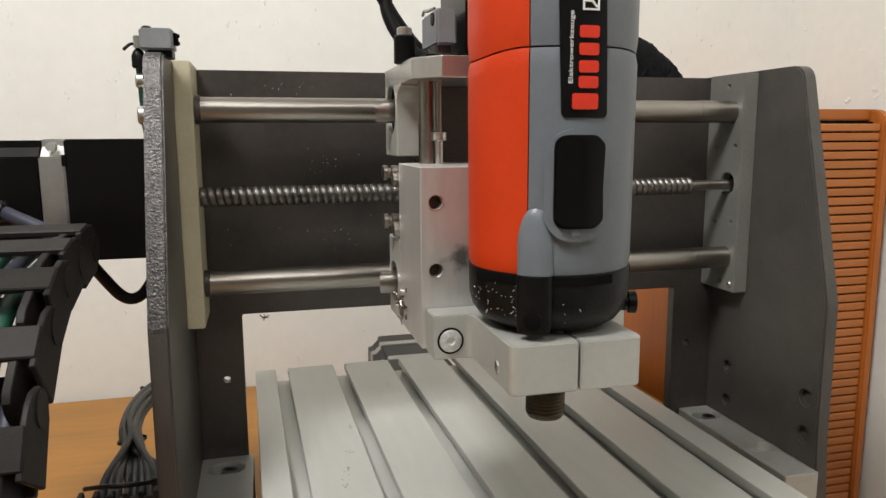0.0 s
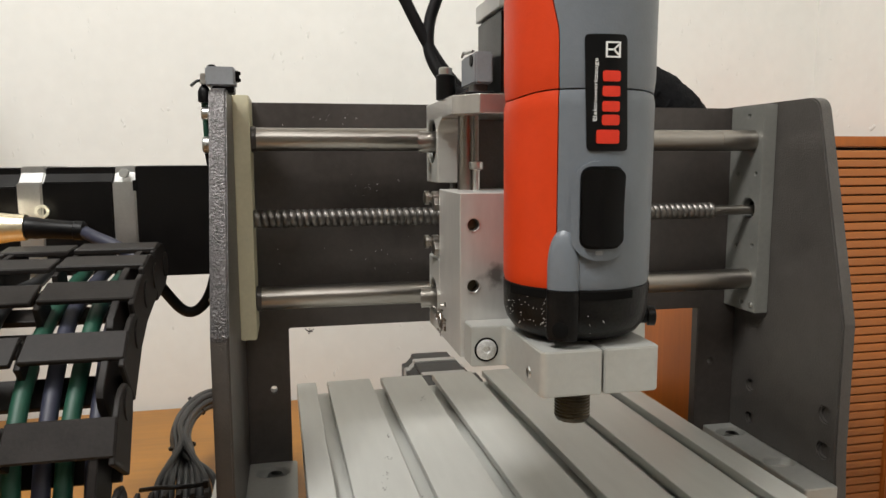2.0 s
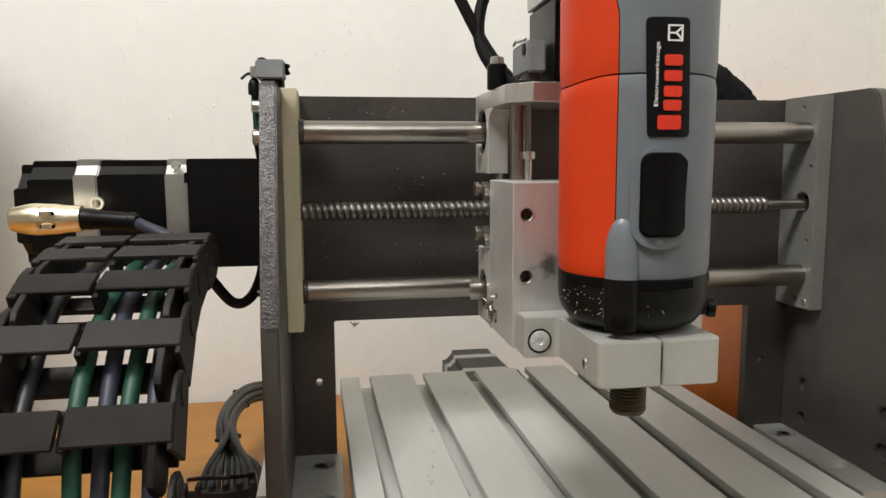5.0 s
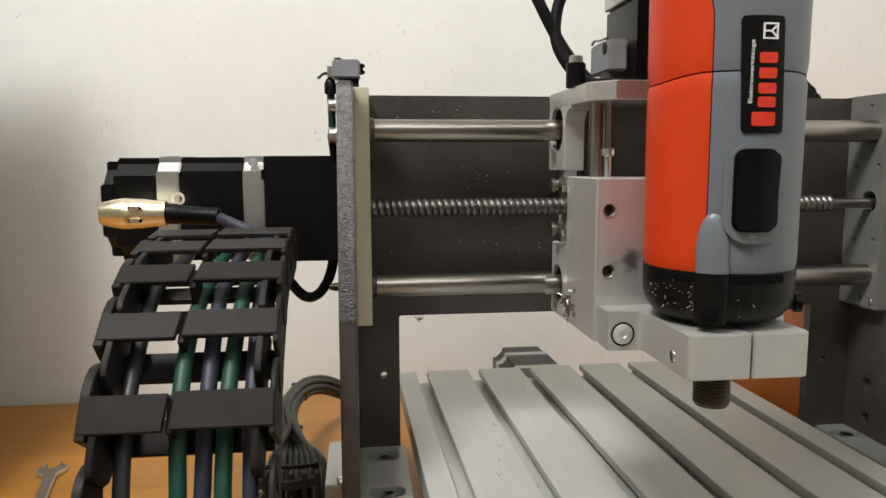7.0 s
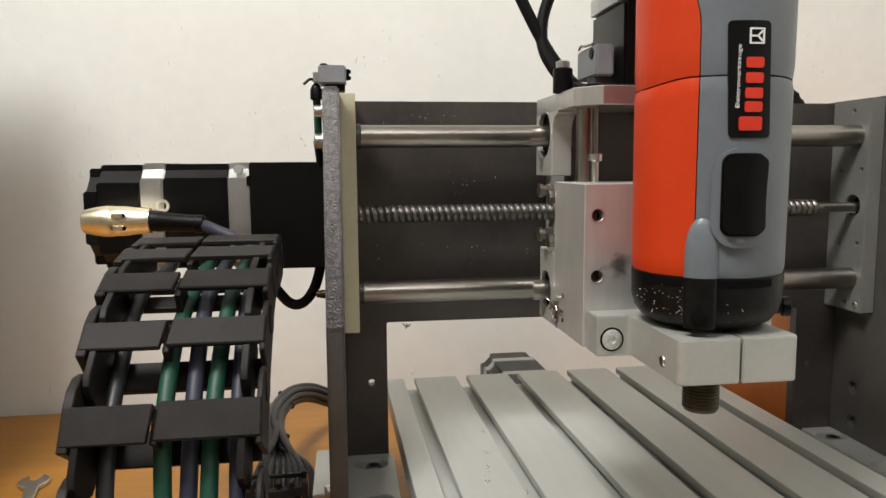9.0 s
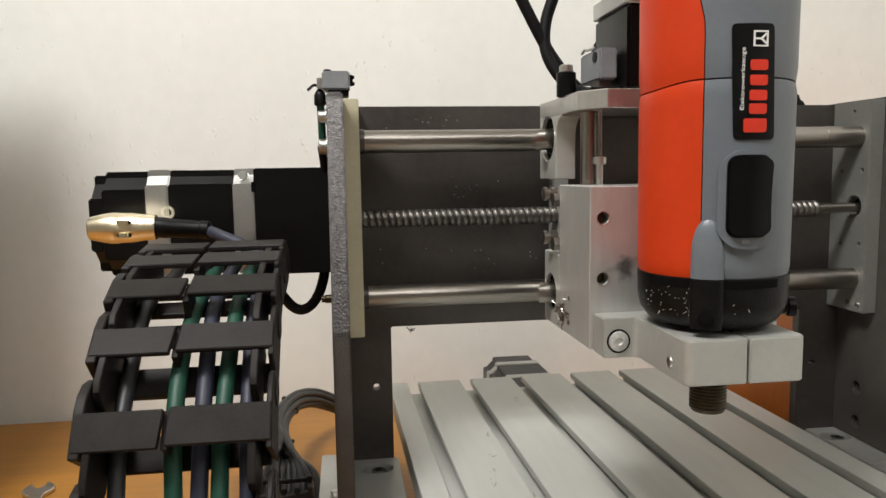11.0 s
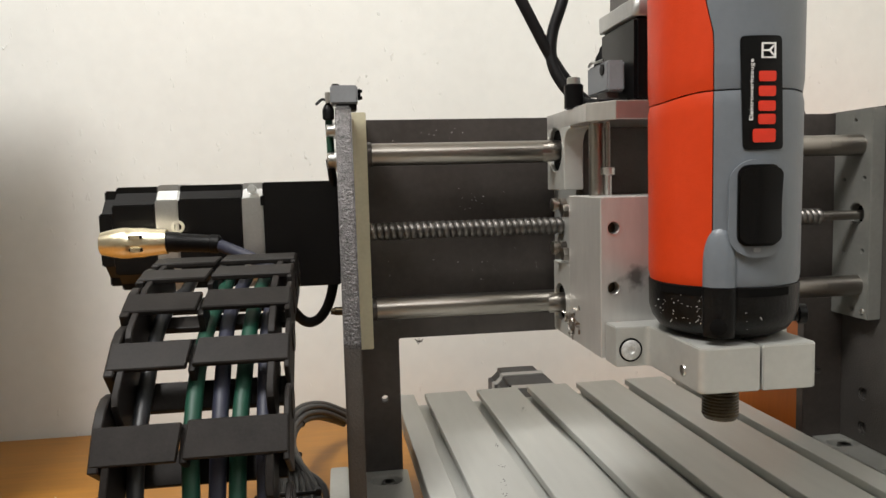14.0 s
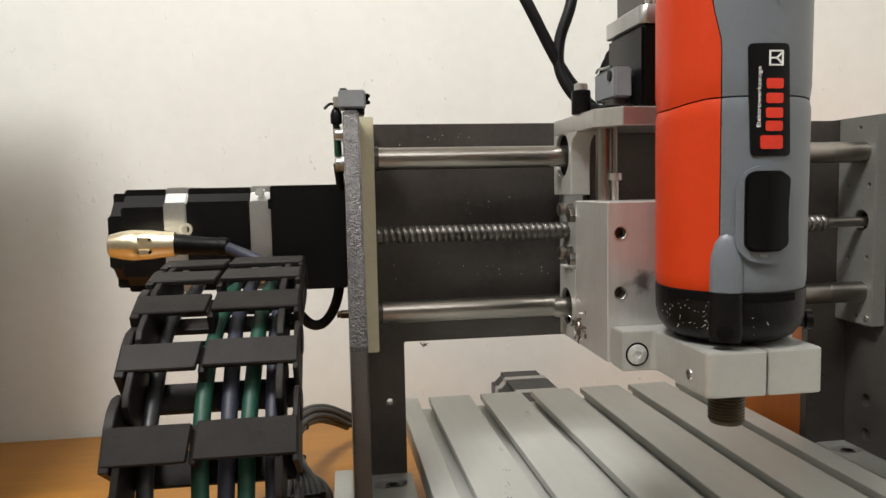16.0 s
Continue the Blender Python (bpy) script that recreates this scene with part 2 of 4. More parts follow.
def prism(outline, axis, a0, a1, bev=0.0008, seg=2, bm=None, holes=()):
    """Extrudes an outline along an axis: x takes (y, z), y takes (x, z), z takes (x, y). holes: (u, v, radius) round openings right through, a fourth number draws them out along u."""
    b = bmesh.new()
    put = {"x": lambda u, v, w: (w, u, v), "y": lambda u, v, w: (u, w, v), "z": lambda u, v, w: (u, v, w)}[axis]
    loops = [outline] + [[(h[0] + h[2] * math.cos(2 * math.pi * (k + 0.5) / 20) + math.copysign(sum(h[3:]), math.cos(2 * math.pi * (k + 0.5) / 20)), h[1] + h[2] * math.sin(2 * math.pi * (k + 0.5) / 20)) for k in range(20)] for h in holes]
    edges = []
    for lp in loops:
        vs = [b.verts.new(put(u, v, a0)) for u, v in lp]
        edges += [b.edges.new((vs[k], vs[(k + 1) % len(vs)])) for k in range(len(vs))]
    if holes:
        fs = [g for g in bmesh.ops.triangle_fill(b, use_beauty=True, use_dissolve=False, edges=edges)["geom"] if isinstance(g, bmesh.types.BMFace)]
    else:
        fs = [b.faces.new(b.verts[:])]
    ext = bmesh.ops.extrude_face_region(b, geom=fs)
    d = Vector(put(0, 0, a1 - a0))
    bmesh.ops.translate(b, verts=[g for g in ext["geom"] if isinstance(g, bmesh.types.BMVert)], vec=d)
    bmesh.ops.recalc_face_normals(b, faces=b.faces)
    if bev:
        sharp = [e for e in b.edges if len(e.link_faces) == 2 and e.calc_face_angle(0) > radians(50)]
        bmesh.ops.bevel(b, geom=sharp, offset=bev, segments=seg, affect="EDGES")
    return join(bm, b)


def arc(cx, cy, r, a0, a1, n=6):
    return [(cx + r * math.cos(radians(a0 + (a1 - a0) * k / n)), cy + r * math.sin(radians(a0 + (a1 - a0) * k / n))) for k in range(n + 1)]


def smooth_path(pts, n=8):
    """A Catmull-Rom line through points."""
    P = [Vector(p) for p in pts]
    P = [2 * P[0] - P[1]] + P + [2 * P[-1] - P[-2]]
    out = []
    for i in range(1, len(P) - 2):
        for k in range(n):
            t = k / n
            a, b, c, d = P[i - 1], P[i], P[i + 1], P[i + 2]
            out.append(0.5 * ((2 * b) + (c - a) * t + (2 * a - 5 * b + 4 * c - d) * t * t + (3 * b - a - 3 * c + d) * t ** 3))
    return out + [P[-2]]


def tube(pts, r, seg=12, n=8, bm=None):
    """A round cable through points."""
    b = bmesh.new()
    line = smooth_path(pts, n)
    rings, up = [], Vector((0.31, 0.2, 0.93))
    for i, p in enumerate(line):
        d = (line[min(i + 1, len(line) - 1)] - line[max(i - 1, 0)]).normalized()
        u = (up - d * up.dot(d)).normalized()
        up = u
        w = d.cross(u)
        rings.append([b.verts.new(p + (u * math.cos(a) + w * math.sin(a)) * r) for a in (2 * math.pi * k / seg for k in range(seg))])
    for p, q in zip(rings, rings[1:]):
        for k in range(seg):
            b.faces.new((p[k], p[(k + 1) % seg], q[(k + 1) % seg], q[k]))
    b.faces.new(rings[0][::-1])
    b.faces.new(rings[-1])
    return join(bm, b)


def ring(at, axis, r0, r1, h, seg=28, bm=None):
    """A flat ring with an open middle."""
    b = bmesh.new()
    loops = [[b.verts.new((r * math.cos(2 * math.pi * k / seg), r * math.sin(2 * math.pi * k / seg), z)) for k in range(seg)] for r, z in ((r0, 0), (r1, 0), (r1, h), (r0, h))]
    for i in range(4):
        p, q = loops[i], loops[(i + 1) % 4]
        for k in range(seg):
            b.faces.new((p[k], p[(k + 1) % seg], q[(k + 1) % seg], q[k]))
    turn = axis_turn(axis) if isinstance(axis, str) else Vector(axis).to_track_quat("Z", "Y").to_matrix().to_4x4()
    bmesh.ops.transform(b, verts=b.verts, matrix=Matrix.Translation(at) @ turn)
    return join(bm, b)


def socket_bolt(parent, at, axis, r=0.0065, h=0.006, name="bolt", socket=0.3, width=0.5):
    """Round-headed screw with a hexagon socket, head outwards along axis from at."""
    bm = lathe([(r * 1.0, 0), (r, h * 0.75), (r * 0.9, h), (r * 0.55, h)], (0, 0, 0), "z", 24)
    bmesh.ops.delete(bm, geom=[max(bm.faces, key=lambda f: f.calc_center_median().z)], context="FACES_ONLY")
    hexa = lathe([(r * 0.55, h), (r * width, h - 0.0002), (r * width, h * (socket + 0.05)), (0.0001, h * socket)], (0, 0, 0), "z", 6)
    join(bm, hexa)
    turn = axis_turn(axis) if isinstance(axis, str) else Vector(axis).to_track_quat("Z", "Y").to_matrix().to_4x4()
    bmesh.ops.transform(bm, verts=bm.verts, matrix=Matrix.Translation(at) @ turn)
    return part(name, bm, ZINC, parent)


def structure(name, bm, mat, label, smooth=True):
    return tagged(mesh_ob(name, bm, mat, smooth), label, "", "", "structure")


# ---- room ----
FLOOR_Z = -0.74
structure("floor", box(-2.3, 1.0, -2.7, 1.2, FLOOR_Z - 0.05, FLOOR_Z, 0), FLOOR, "brown wooden floor of the workroom")
structure("wall_north", box(-2.3, 1.0, 1.08, 1.2, FLOOR_Z, 1.75, 0), WALL, "cream plastered wall with small bumps behind the machine")
structure("wall_west", box(-2.3, -2.2, -2.6, 1.08, FLOOR_Z, 1.75, 0), WALL, "plain cream wall")
structure("wall_east", box(0.885, 1.0, -2.6, 1.08, FLOOR_Z, 1.75, 0), WALL, "plain cream wall beside the cabinet")
structure("wall_south", box(-2.3, 1.0, -2.7, -2.6, FLOOR_Z, 1.75, 0), WALL, "plain cream wall")
structure("ceiling", box(-2.3, 1.0, -2.7, 1.2, 1.75, 1.85, 0), WALL, "plain pale ceiling")

desk = thing("desk", (0, 0.5, FLOOR_Z), "light orange-brown wooden desk against the cream wall", "desk")
part("desktop", box(-1.05, 0.535, -0.15, 1.076, -0.028, 0.0, 0.003), DESK, desk)
for px in (-1.0, 0.46):
    for py in (-0.1, 1.0):
        part("leg", box(px, px + 0.06, py, py + 0.05, FLOOR_Z, -0.028, 0.002), DESK, desk)

# added box beside the view, placed only to shade the wall
blocker = thing("shade_box", (-0.63, 0.75, 0), "plain black box out of view, added to shade the wall", "box")
part("body", box(-0.80, -0.474, 0.70, 0.80, 0.0, 0.727, 0.004), BLACK, blocker)

# cabinet with a slatted roller front, on the floor in the room's corner
cabinet = thing("cabinet", (0.71, 0.95, FLOOR_Z), "orange-brown cherry cabinet with a horizontally slatted roller front", "cabinet")
CX0, CX1, CY, CTOP = 0.56, 0.872, 0.85, 0.405
part("side_panel", box(CX0, CX0 + 0.016, CY, 1.07, FLOOR_Z, CTOP, 0.002), CABINET, cabinet)
part("side_panel", prism([(CY - 0.006, FLOOR_Z), (1.07, FLOOR_Z), (1.07, CTOP)] + arc(CY + 0.02, CTOP - 0.026, 0.026, 90, 180), "x", CX1 - 0.014, CX1, 0.002), CABINET, cabinet)
part("top_panel", box(CX0 + 0.016, CX1 - 0.014, CY + 0.02, 1.07, CTOP - 0.016, CTOP, 0.002), CABINET, cabinet)
part("back_panel", box(CX0 + 0.016, CX1 - 0.014, 1.05, 1.07, FLOOR_Z, CTOP - 0.016, 0.001), CABINET, cabinet)
part("roller_backing", box(CX0 + 0.016, CX1 - 0.014, CY + 0.014, CY + 0.018, FLOOR_Z, CTOP - 0.018, 0), DARK, cabinet)

# ---- milling machine frame ----
machine = thing("milling_machine", (0.18, 0.6, 0.0), "desktop milling machine frame with hammer-grey side plates and steel guide rods", "milling machine")
PL_IN, PL_OUT, PR_IN, PR_OUT = -0.0592, -0.0718, 0.4365, 0.4492
SIDE = [(0.45, 0.0), (0.68, 0.0), (0.68, 0.426)] + arc(0.527, 0.412, 0.0145, 90, 164, 6) + arc(0.475, 0.25, 0.016, 164, 180, 3) + [(0.457, 0.12)]


SIDE_RIGHT = [(0.462, 0.0), (0.68, 0.0), (0.68, 0.426)] + arc(0.527, 0.412, 0.0145, 90, 164, 6) + arc(0.486, 0.232, 0.016, 164, 180, 3) + [(0.470, 0.12)]


def side_plate(outline, x0, x1, holes=()):
    p = part("side_plate", prism(outline, "x", x0, x1, 0.0014, 2, None, holes), [HAMMER, HAMMER_EDGE_LIT, EDGE_HIGHLIGHT], machine, "hammer-grey painted side plate")
    for f in p.data.polygons:
        # left edge above the kink gets the lit copy, below it stays dark
        if outline is SIDE and abs(f.normal.x) < 0.5 and f.center.z > 0.24:
            f.material_index = 1
        # inner front bevel of the right plate carries the painted highlight
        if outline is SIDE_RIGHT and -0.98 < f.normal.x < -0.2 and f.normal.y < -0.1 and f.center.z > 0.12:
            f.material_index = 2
    return p


side_plate(SIDE, PL_OUT, PL_IN)
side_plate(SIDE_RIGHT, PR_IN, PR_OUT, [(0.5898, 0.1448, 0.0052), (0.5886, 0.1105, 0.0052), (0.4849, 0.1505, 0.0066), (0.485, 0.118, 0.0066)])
for hy, hz, hr in ((0.5898, 0.1448, 0.0052), (0.5886, 0.1105, 0.0052), (0.4849, 0.1505, 0.0066), (0.485, 0.118, 0.0066)):
    part("hole_plug", cyl((PR_IN + 0.004, hy, hz), "x", 0.006, hr, seg=20), HAMMER, machine)

BACK_Y = 0.62
part("back_plate", prism([(PL_IN, 0.09), (-0.0207, 0.09), (-0.0207, 0.2205), (0.3935, 0.2205), (0.3935, 0.09), (PR_IN, 0.09), (PR_IN, 0.4235), (PL_IN, 0.4235)], "y", BACK_Y, BACK_Y + 0.012, 0.001, 2, None, [(-0.0355, 0.1635, 0.0032), (0.4094, 0.1631, 0.0028)]), BEAM, machine, "dark brown-grey painted gantry back plate")
part("top_flange", box(PL_IN, PR_IN, BACK_Y + 0.012, BACK_Y + 0.05, 0.412, 0.4235, 0.001), BEAM, machine)
part("bottom_flange", box(-0.0207, 0.3935, BACK_Y + 0.012, BACK_Y + 0.05, 0.2205, 0.231, 0.001), BEAM, machine)

part("bearing_plate", box(PL_IN, -0.0464, 0.567, BACK_Y, 0.224, 0.4252, 0.0007), FIBRE, machine, "pale yellowish bearing plate")
part("bearing_plate", prism([(0.5685, 0.2237), (BACK_Y, 0.2237), (BACK_Y, 0.4246), (0.5685, 0.4246)], "x", 0.4222, PR_IN, 0.0008, 2, None, [(0.5909, 0.4141, 0.0017), (0.6049, 0.3578, 0.0016), (0.5771, 0.359, 0.0018), (0.5866, 0.325, 0.0098), (0.6034, 0.2871, 0.0016), (0.5776, 0.2893, 0.0018), (0.5898, 0.2319, 0.0019)]), ALU_DARK, machine, "grey anodised bearing plate with screw holes")
socket_bolt(machine, (0.4222, 0.5751, 0.2314), (-1, 0, 0), 0.0027, 0.0016)

ROD_Y, ROD_UP, ROD_LOW = 0.585, 0.3906, 0.2557
for rz in (ROD_UP, ROD_LOW):
    part("guide_rod", cyl((-0.0464, ROD_Y, rz), "x", 0.4686, 0.0098, seg=40), STEEL, machine, "polished steel guide rod")
    part("rod_collar", lathe([(0.0098, 0), (0.0108, 0.0005), (0.0108, 0.004), (0.0102, 0.0045)], (-0.0464, ROD_Y, rz), "x"), BEAM, machine)
    part("rod_sleeve", cyl((0.386, ROD_Y, rz), "x", 0.0362, 0.01005, seg=40), STEEL, machine)


def ball_screw(x0, x1, y, z, r, pitch=0.0062, seg=20):
    """A round-thread screw along x."""
    b = bmesh.new()
    n = int((x1 - x0) / pitch * 10)
    rings = []
    for i in range(n + 1):
        x = x0 + (x1 - x0) * i / n
        ring = []
        for k in range(seg):
            a = 2 * math.pi * k / seg
            u = ((x - x0) / pitch - k / seg) % 1
            rr = r - 0.0013 * math.exp(-((u - 0.5) / 0.17) ** 2)
            ring.append(b.verts.new((x, y + rr * math.cos(a), z + rr * math.sin(a))))
        rings.append(ring)
    for p, q in zip(rings, rings[1:]):
        for k in range(seg):
            b.faces.new((p[k], p[(k + 1) % seg], q[(k + 1) % seg], q[k]))
    b.faces.new(rings[0])
    b.faces.new(rings[-1])
    return b


part("ball_screw", ball_screw(-0.0464, 0.381, 0.584, 0.3240, 0.0078, 0.0058), SCREW, machine, "oiled steel ball screw")
part("screw_journal", cyl((0.381, 0.584, 0.3240), "x", 0.05, 0.0047), STEEL, machine)
part("screw_bearing", cyl((0.431, 0.5866, 0.325), "x", 0.004, 0.0096), DARK, machine)

# foot brackets with counterbored bolts
for bx0, bx1, bolts in ((PL_IN, -0.0165, ((-0.0382, 0.597, True), (-0.0372, 0.524, True))), (0.4045, PR_IN, ((0.421, 0.596, True), (0.4215, 0.520, False)))):
    by0 = 0.478 if bx0 < 0 else 0.464
    br = part("foot_bracket", prism([(bx0, by0), (bx1, by0), (bx1, BACK_Y), (bx0, BACK_Y)], "z", 0.0, 0.094, 0.0008, 2, None, [(x, y, 0.0100, 0.0050) for x, y, _ in bolts]), ALU, machine, "grey aluminium foot bracket with counterbored bolts")
    for x, y, full in bolts:
        # bore floors coloured for shade under bolts, and as lit where open
        part("counterbore", box(x - 0.0155, x + 0.0155, y - 0.0105, y + 0.0105, 0.04, 0.0835 if full else 0.0865, 0), ALU_DARK if full else ALU_BRIGHT, machine)
        if full:
            socket_bolt(machine, (x + 0.002, y, 0.0834), "z", 0.0070, 0.0094, "bolt", 0.72, 0.42).data.materials[0] = ZINC
        else:
            # flat dark disc drawn for the shaded hole
            part("through_hole", cyl((x - 0.003, y, 0.0860), "z", 0.0008, 0.0052, seg=24), DARK, machine)
part("side_rail", box(-0.090, PL_OUT - 0.0005, 0.56, 0.66, 0.0, 0.085, 0.001), ALU, machine)
socket_bolt(machine, (PL_OUT, 0.545, 0.094), (-1, -0.25, 0), 0.0062, 0.0065)
part("base_beam", box(0.03, 0.33, 0.14, 0.80, 0.0, 0.06, 0.002), HAMMER, machine)
part("end_plate", box(0.02, 0.345, 0.80, 0.815, 0.0, 0.085, 0.002), HAMMER, machine)

# ---- slotted table ----
table = thing("machine_table", (0.17, 0.784, 0.06), "grey anodised aluminium table with parallel T-slots", "machine table")
table.rotation_euler = (0, 0, radians(1.16))
TZ = 0.1175
part("table_base", box(-0.0148, 0.3560, 0.06, 0.785, 0.0985, 0.1035, 0.0005), ALU_TABLE, table)
part("slide_block", box(0.05, 0.31, 0.18, 0.70, 0.06, 0.0985, 0.001), ALU, table)
edges = [(-0.0148, 0.0067)] + [(0.0196 + 0.0624 * k, 0.0196 + 0.0624 * k + 0.0495) for k in range(5)] + [(0.3316, 0.3560)]
for k, (a, b) in enumerate(edges):
    lip_l, lip_r = (0.0 if k == 0 else 0.0055), (0.0 if k == 6 else 0.0055)
    o = [(a + lip_l, 0.1035), (b - lip_r, 0.1035), (b - lip_r, 0.1105), (b, 0.1105), (b, TZ), (a, TZ), (a, 0.1105), (a + lip_l, 0.1105)]
    part("table_strip", prism(o, "y", 0.06, 0.785, 0.0006, 1), ALU_TABLE, table)

# ---- carriage that carries the Z axis ----
carriage = thing("carriage", (0.135, 0.45, 0.25), "grey aluminium X and Z carriage with clamp block", "machine carriage")


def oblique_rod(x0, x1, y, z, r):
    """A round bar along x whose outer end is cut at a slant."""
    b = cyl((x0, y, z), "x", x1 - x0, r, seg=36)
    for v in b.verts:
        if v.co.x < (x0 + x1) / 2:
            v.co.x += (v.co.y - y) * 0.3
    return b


part("slide_body", box(0.128, 0.192, 0.4665, 0.61, 0.235, 0.405, 0.0015), ALU, carriage)
ARM = [(0.4665, 0.400), (0.4665, 0.358), (0.4275, 0.358), (0.4275, 0.378)] + arc(0.4155, 0.386, 0.012, 0, 90, 6)[1:] + [(0.4155, 0.400)]
for ax in (0.080, 0.176):
    part("bearing_arm", prism(ARM, "x", ax, ax + 0.0135, 0.0005, 1, None, [(0.4475, 0.3862, 0.0155)]), ALU, carriage)
    # near-black bore fill, its colour stands for the hollow's shade
    part("bearing_shell", cyl((ax + 0.003, 0.4475, 0.3862), "x", 0.008, 0.0154), DARK, carriage)
    # added stub that stands in for the guide rod entering the bore
    part("rod_stand_in", oblique_rod(ax - 0.0085, ax + 0.004, 0.4475, 0.3852, 0.0073), STEEL, carriage)
part("top_plate", prism([(0.080, 0.4665), (0.080, 0.3835), (0.0926, 0.3674), (0.177, 0.3674), (0.1895, 0.3835), (0.1895, 0.4665)], "z", 0.3998, 0.411, 0.0004, 1), ALU_BRIGHT, carriage, "chamfered aluminium top plate", False)
part("rear_panel", box(0.0935, 0.176, 0.432, 0.444, 0.25, 0.3998, 0.001), HAMMER, carriage)
part("lower_bearing", prism([(0.4455, 0.26), (0.4455, 0.309), (0.4108, 0.309), (0.4108, 0.26)], "x", 0.0775, 0.0935, 0.0006, 1, None, [(0.4315, 0.2815, 0.0125)]), ALU, carriage)
# lower bore blackened the same way
part("bearing_shell", cyl((0.0805, 0.4315, 0.2815), "x", 0.008, 0.0124), DARK, carriage)
# made-up rod end for the lower bore
part("rod_stand_in", oblique_rod(0.0695, 0.0825, 0.4315, 0.2808, 0.0068), STEEL, carriage)
HOLES = [(0.0854, 0.3366, 0.0036), (0.0854, 0.3015, 0.0036), (0.179, 0.3366, 0.0036), (0.179, 0.3015, 0.0036)]
part("face_block", prism([(0.0775, 0.2603), (0.187, 0.2603), (0.187, 0.3546), (0.0775, 0.3546)], "y", 0.353, 0.4108, 0.0005, 1, None, HOLES), SMUDGE, carriage, "machined aluminium block with threaded holes")
for hx, hz, _ in HOLES:
    part("hole_core", cyl((hx, 0.3600, hz), "y", 0.03, 0.00355, seg=20), THREAD, carriage)
    part("hole_rim", ring((hx, 0.353, hz), (0, -1, 0), 0.0036, 0.0043, 0.0002), ALU_BRIGHT, carriage)
for zr in (0.0946, 0.165):
    part("vertical_rod", cyl((zr - 0.0032, 0.396, 0.354), "z", 0.0465, 0.0050), STEEL, carriage)
part("lead_screw", cyl((0.0965, 0.390, 0.354), "z", 0.046, 0.0014), STEEL, carriage)
part("screw_shank", cyl((0.0965, 0.390, 0.354), "z", 0.018, 0.0022), ZINC, carriage)
part("lock_nut", lathe([(0.0028, 0), (0.0042, 0.0006), (0.0042, 0.0046), (0.003, 0.005)], (0.0965, 0.390, 0.3670), "z", 16), ZINC, carriage)
for nz in (0.3485, 0.3195):
    part("grease_nipple", lathe([(0.0044, 0), (0.0044, 0.004), (0.003, 0.0045), (0.003, 0.006), (0.0045, 0.0065), (0.0045, 0.009), (0.0035, 0.0095)], (0.0797, 0.4253, nz), (-1, 0, 0), 12), STEEL, carriage)
    part("hex_nut", cyl((0.0752, 0.4185, nz - 0.004), "x", 0.004, 0.0048, seg=6), STEEL, carriage)
CL = [(0.080, 0.3528), (0.080, 0.336), (0.0965, 0.336)] + arc(0.0965, 0.333, 0.003, 90, 0, 4) + arc(0.1035, 0.281, 0.004, 180, 270, 4) + [(0.1306, 0.277), (0.1306, 0.30), (0.1318, 0.30), (0.1318, 0.277)] + arc(0.1575, 0.281, 0.004, 270, 360, 4) + [(0.1615, 0.333), (0.184, 0.336), (0.184, 0.3528)]
part("spindle_clamp", prism(CL, "z", 0.2592, 0.2818, 0.0006, 2), ALU, carriage, "grey anodised clamp block split at the front")
bolt = part("bolt", lathe([(0.0056, 0), (0.0056, 0.0010), (0.0050, 0.0014), (0.0020, 0.0014), (0.0017, 0.0009), (0.0001, 0.0008)], (0.0885, 0.336, 0.2687), (0, -1, 0), 28), SCREW_HEAD, carriage, "dull silver screw head")
# thin dark ring painted for the shaded gap round the head
part("bolt_recess", ring((0.0885, 0.336, 0.2687), (0, -1, 0), 0.0059, 0.0068, 0.0003), DARK, carriage)
part("pinch_bolt", lathe([(0.003, 0), (0.0026, 0.0006), (0.0012, 0.0004)], (0.0995, 0.2953, 0.2671), (-1, 0, 0), 20), ZINC, carriage)

# ---- router spindle ----
router = thing("router", (0.133, 0.318, 0.25), "red and grey router spindle motor with black rocker switch", "router")
AX, AY, RB = 0.1313, 0.3155, 0.0378
SEAM = 0.4058


def split_angle(z):
    """Angle, from the front towards the left side, at which the red shell meets the grey one."""
    return -36 - 7 * min(1, max(0, (z - 0.432) / 0.02))


def body_radius(z):
    t = (z - 0.31) / 0.13
    return RB + 0.0006 * t


def seam_drop(a, z):
    """How far the seam between the body's two halves sags towards the sides, fading out away from it."""
    def ease(t):
        t = min(1, max(0, t))
        return t * t * (3 - 2 * t)
    return (0.0034 * ease((-a - 38) / 50) + 0.0016 * ease((a - 25) / 60)) * max(0, 1 - abs(z - SEAM) / 0.04)


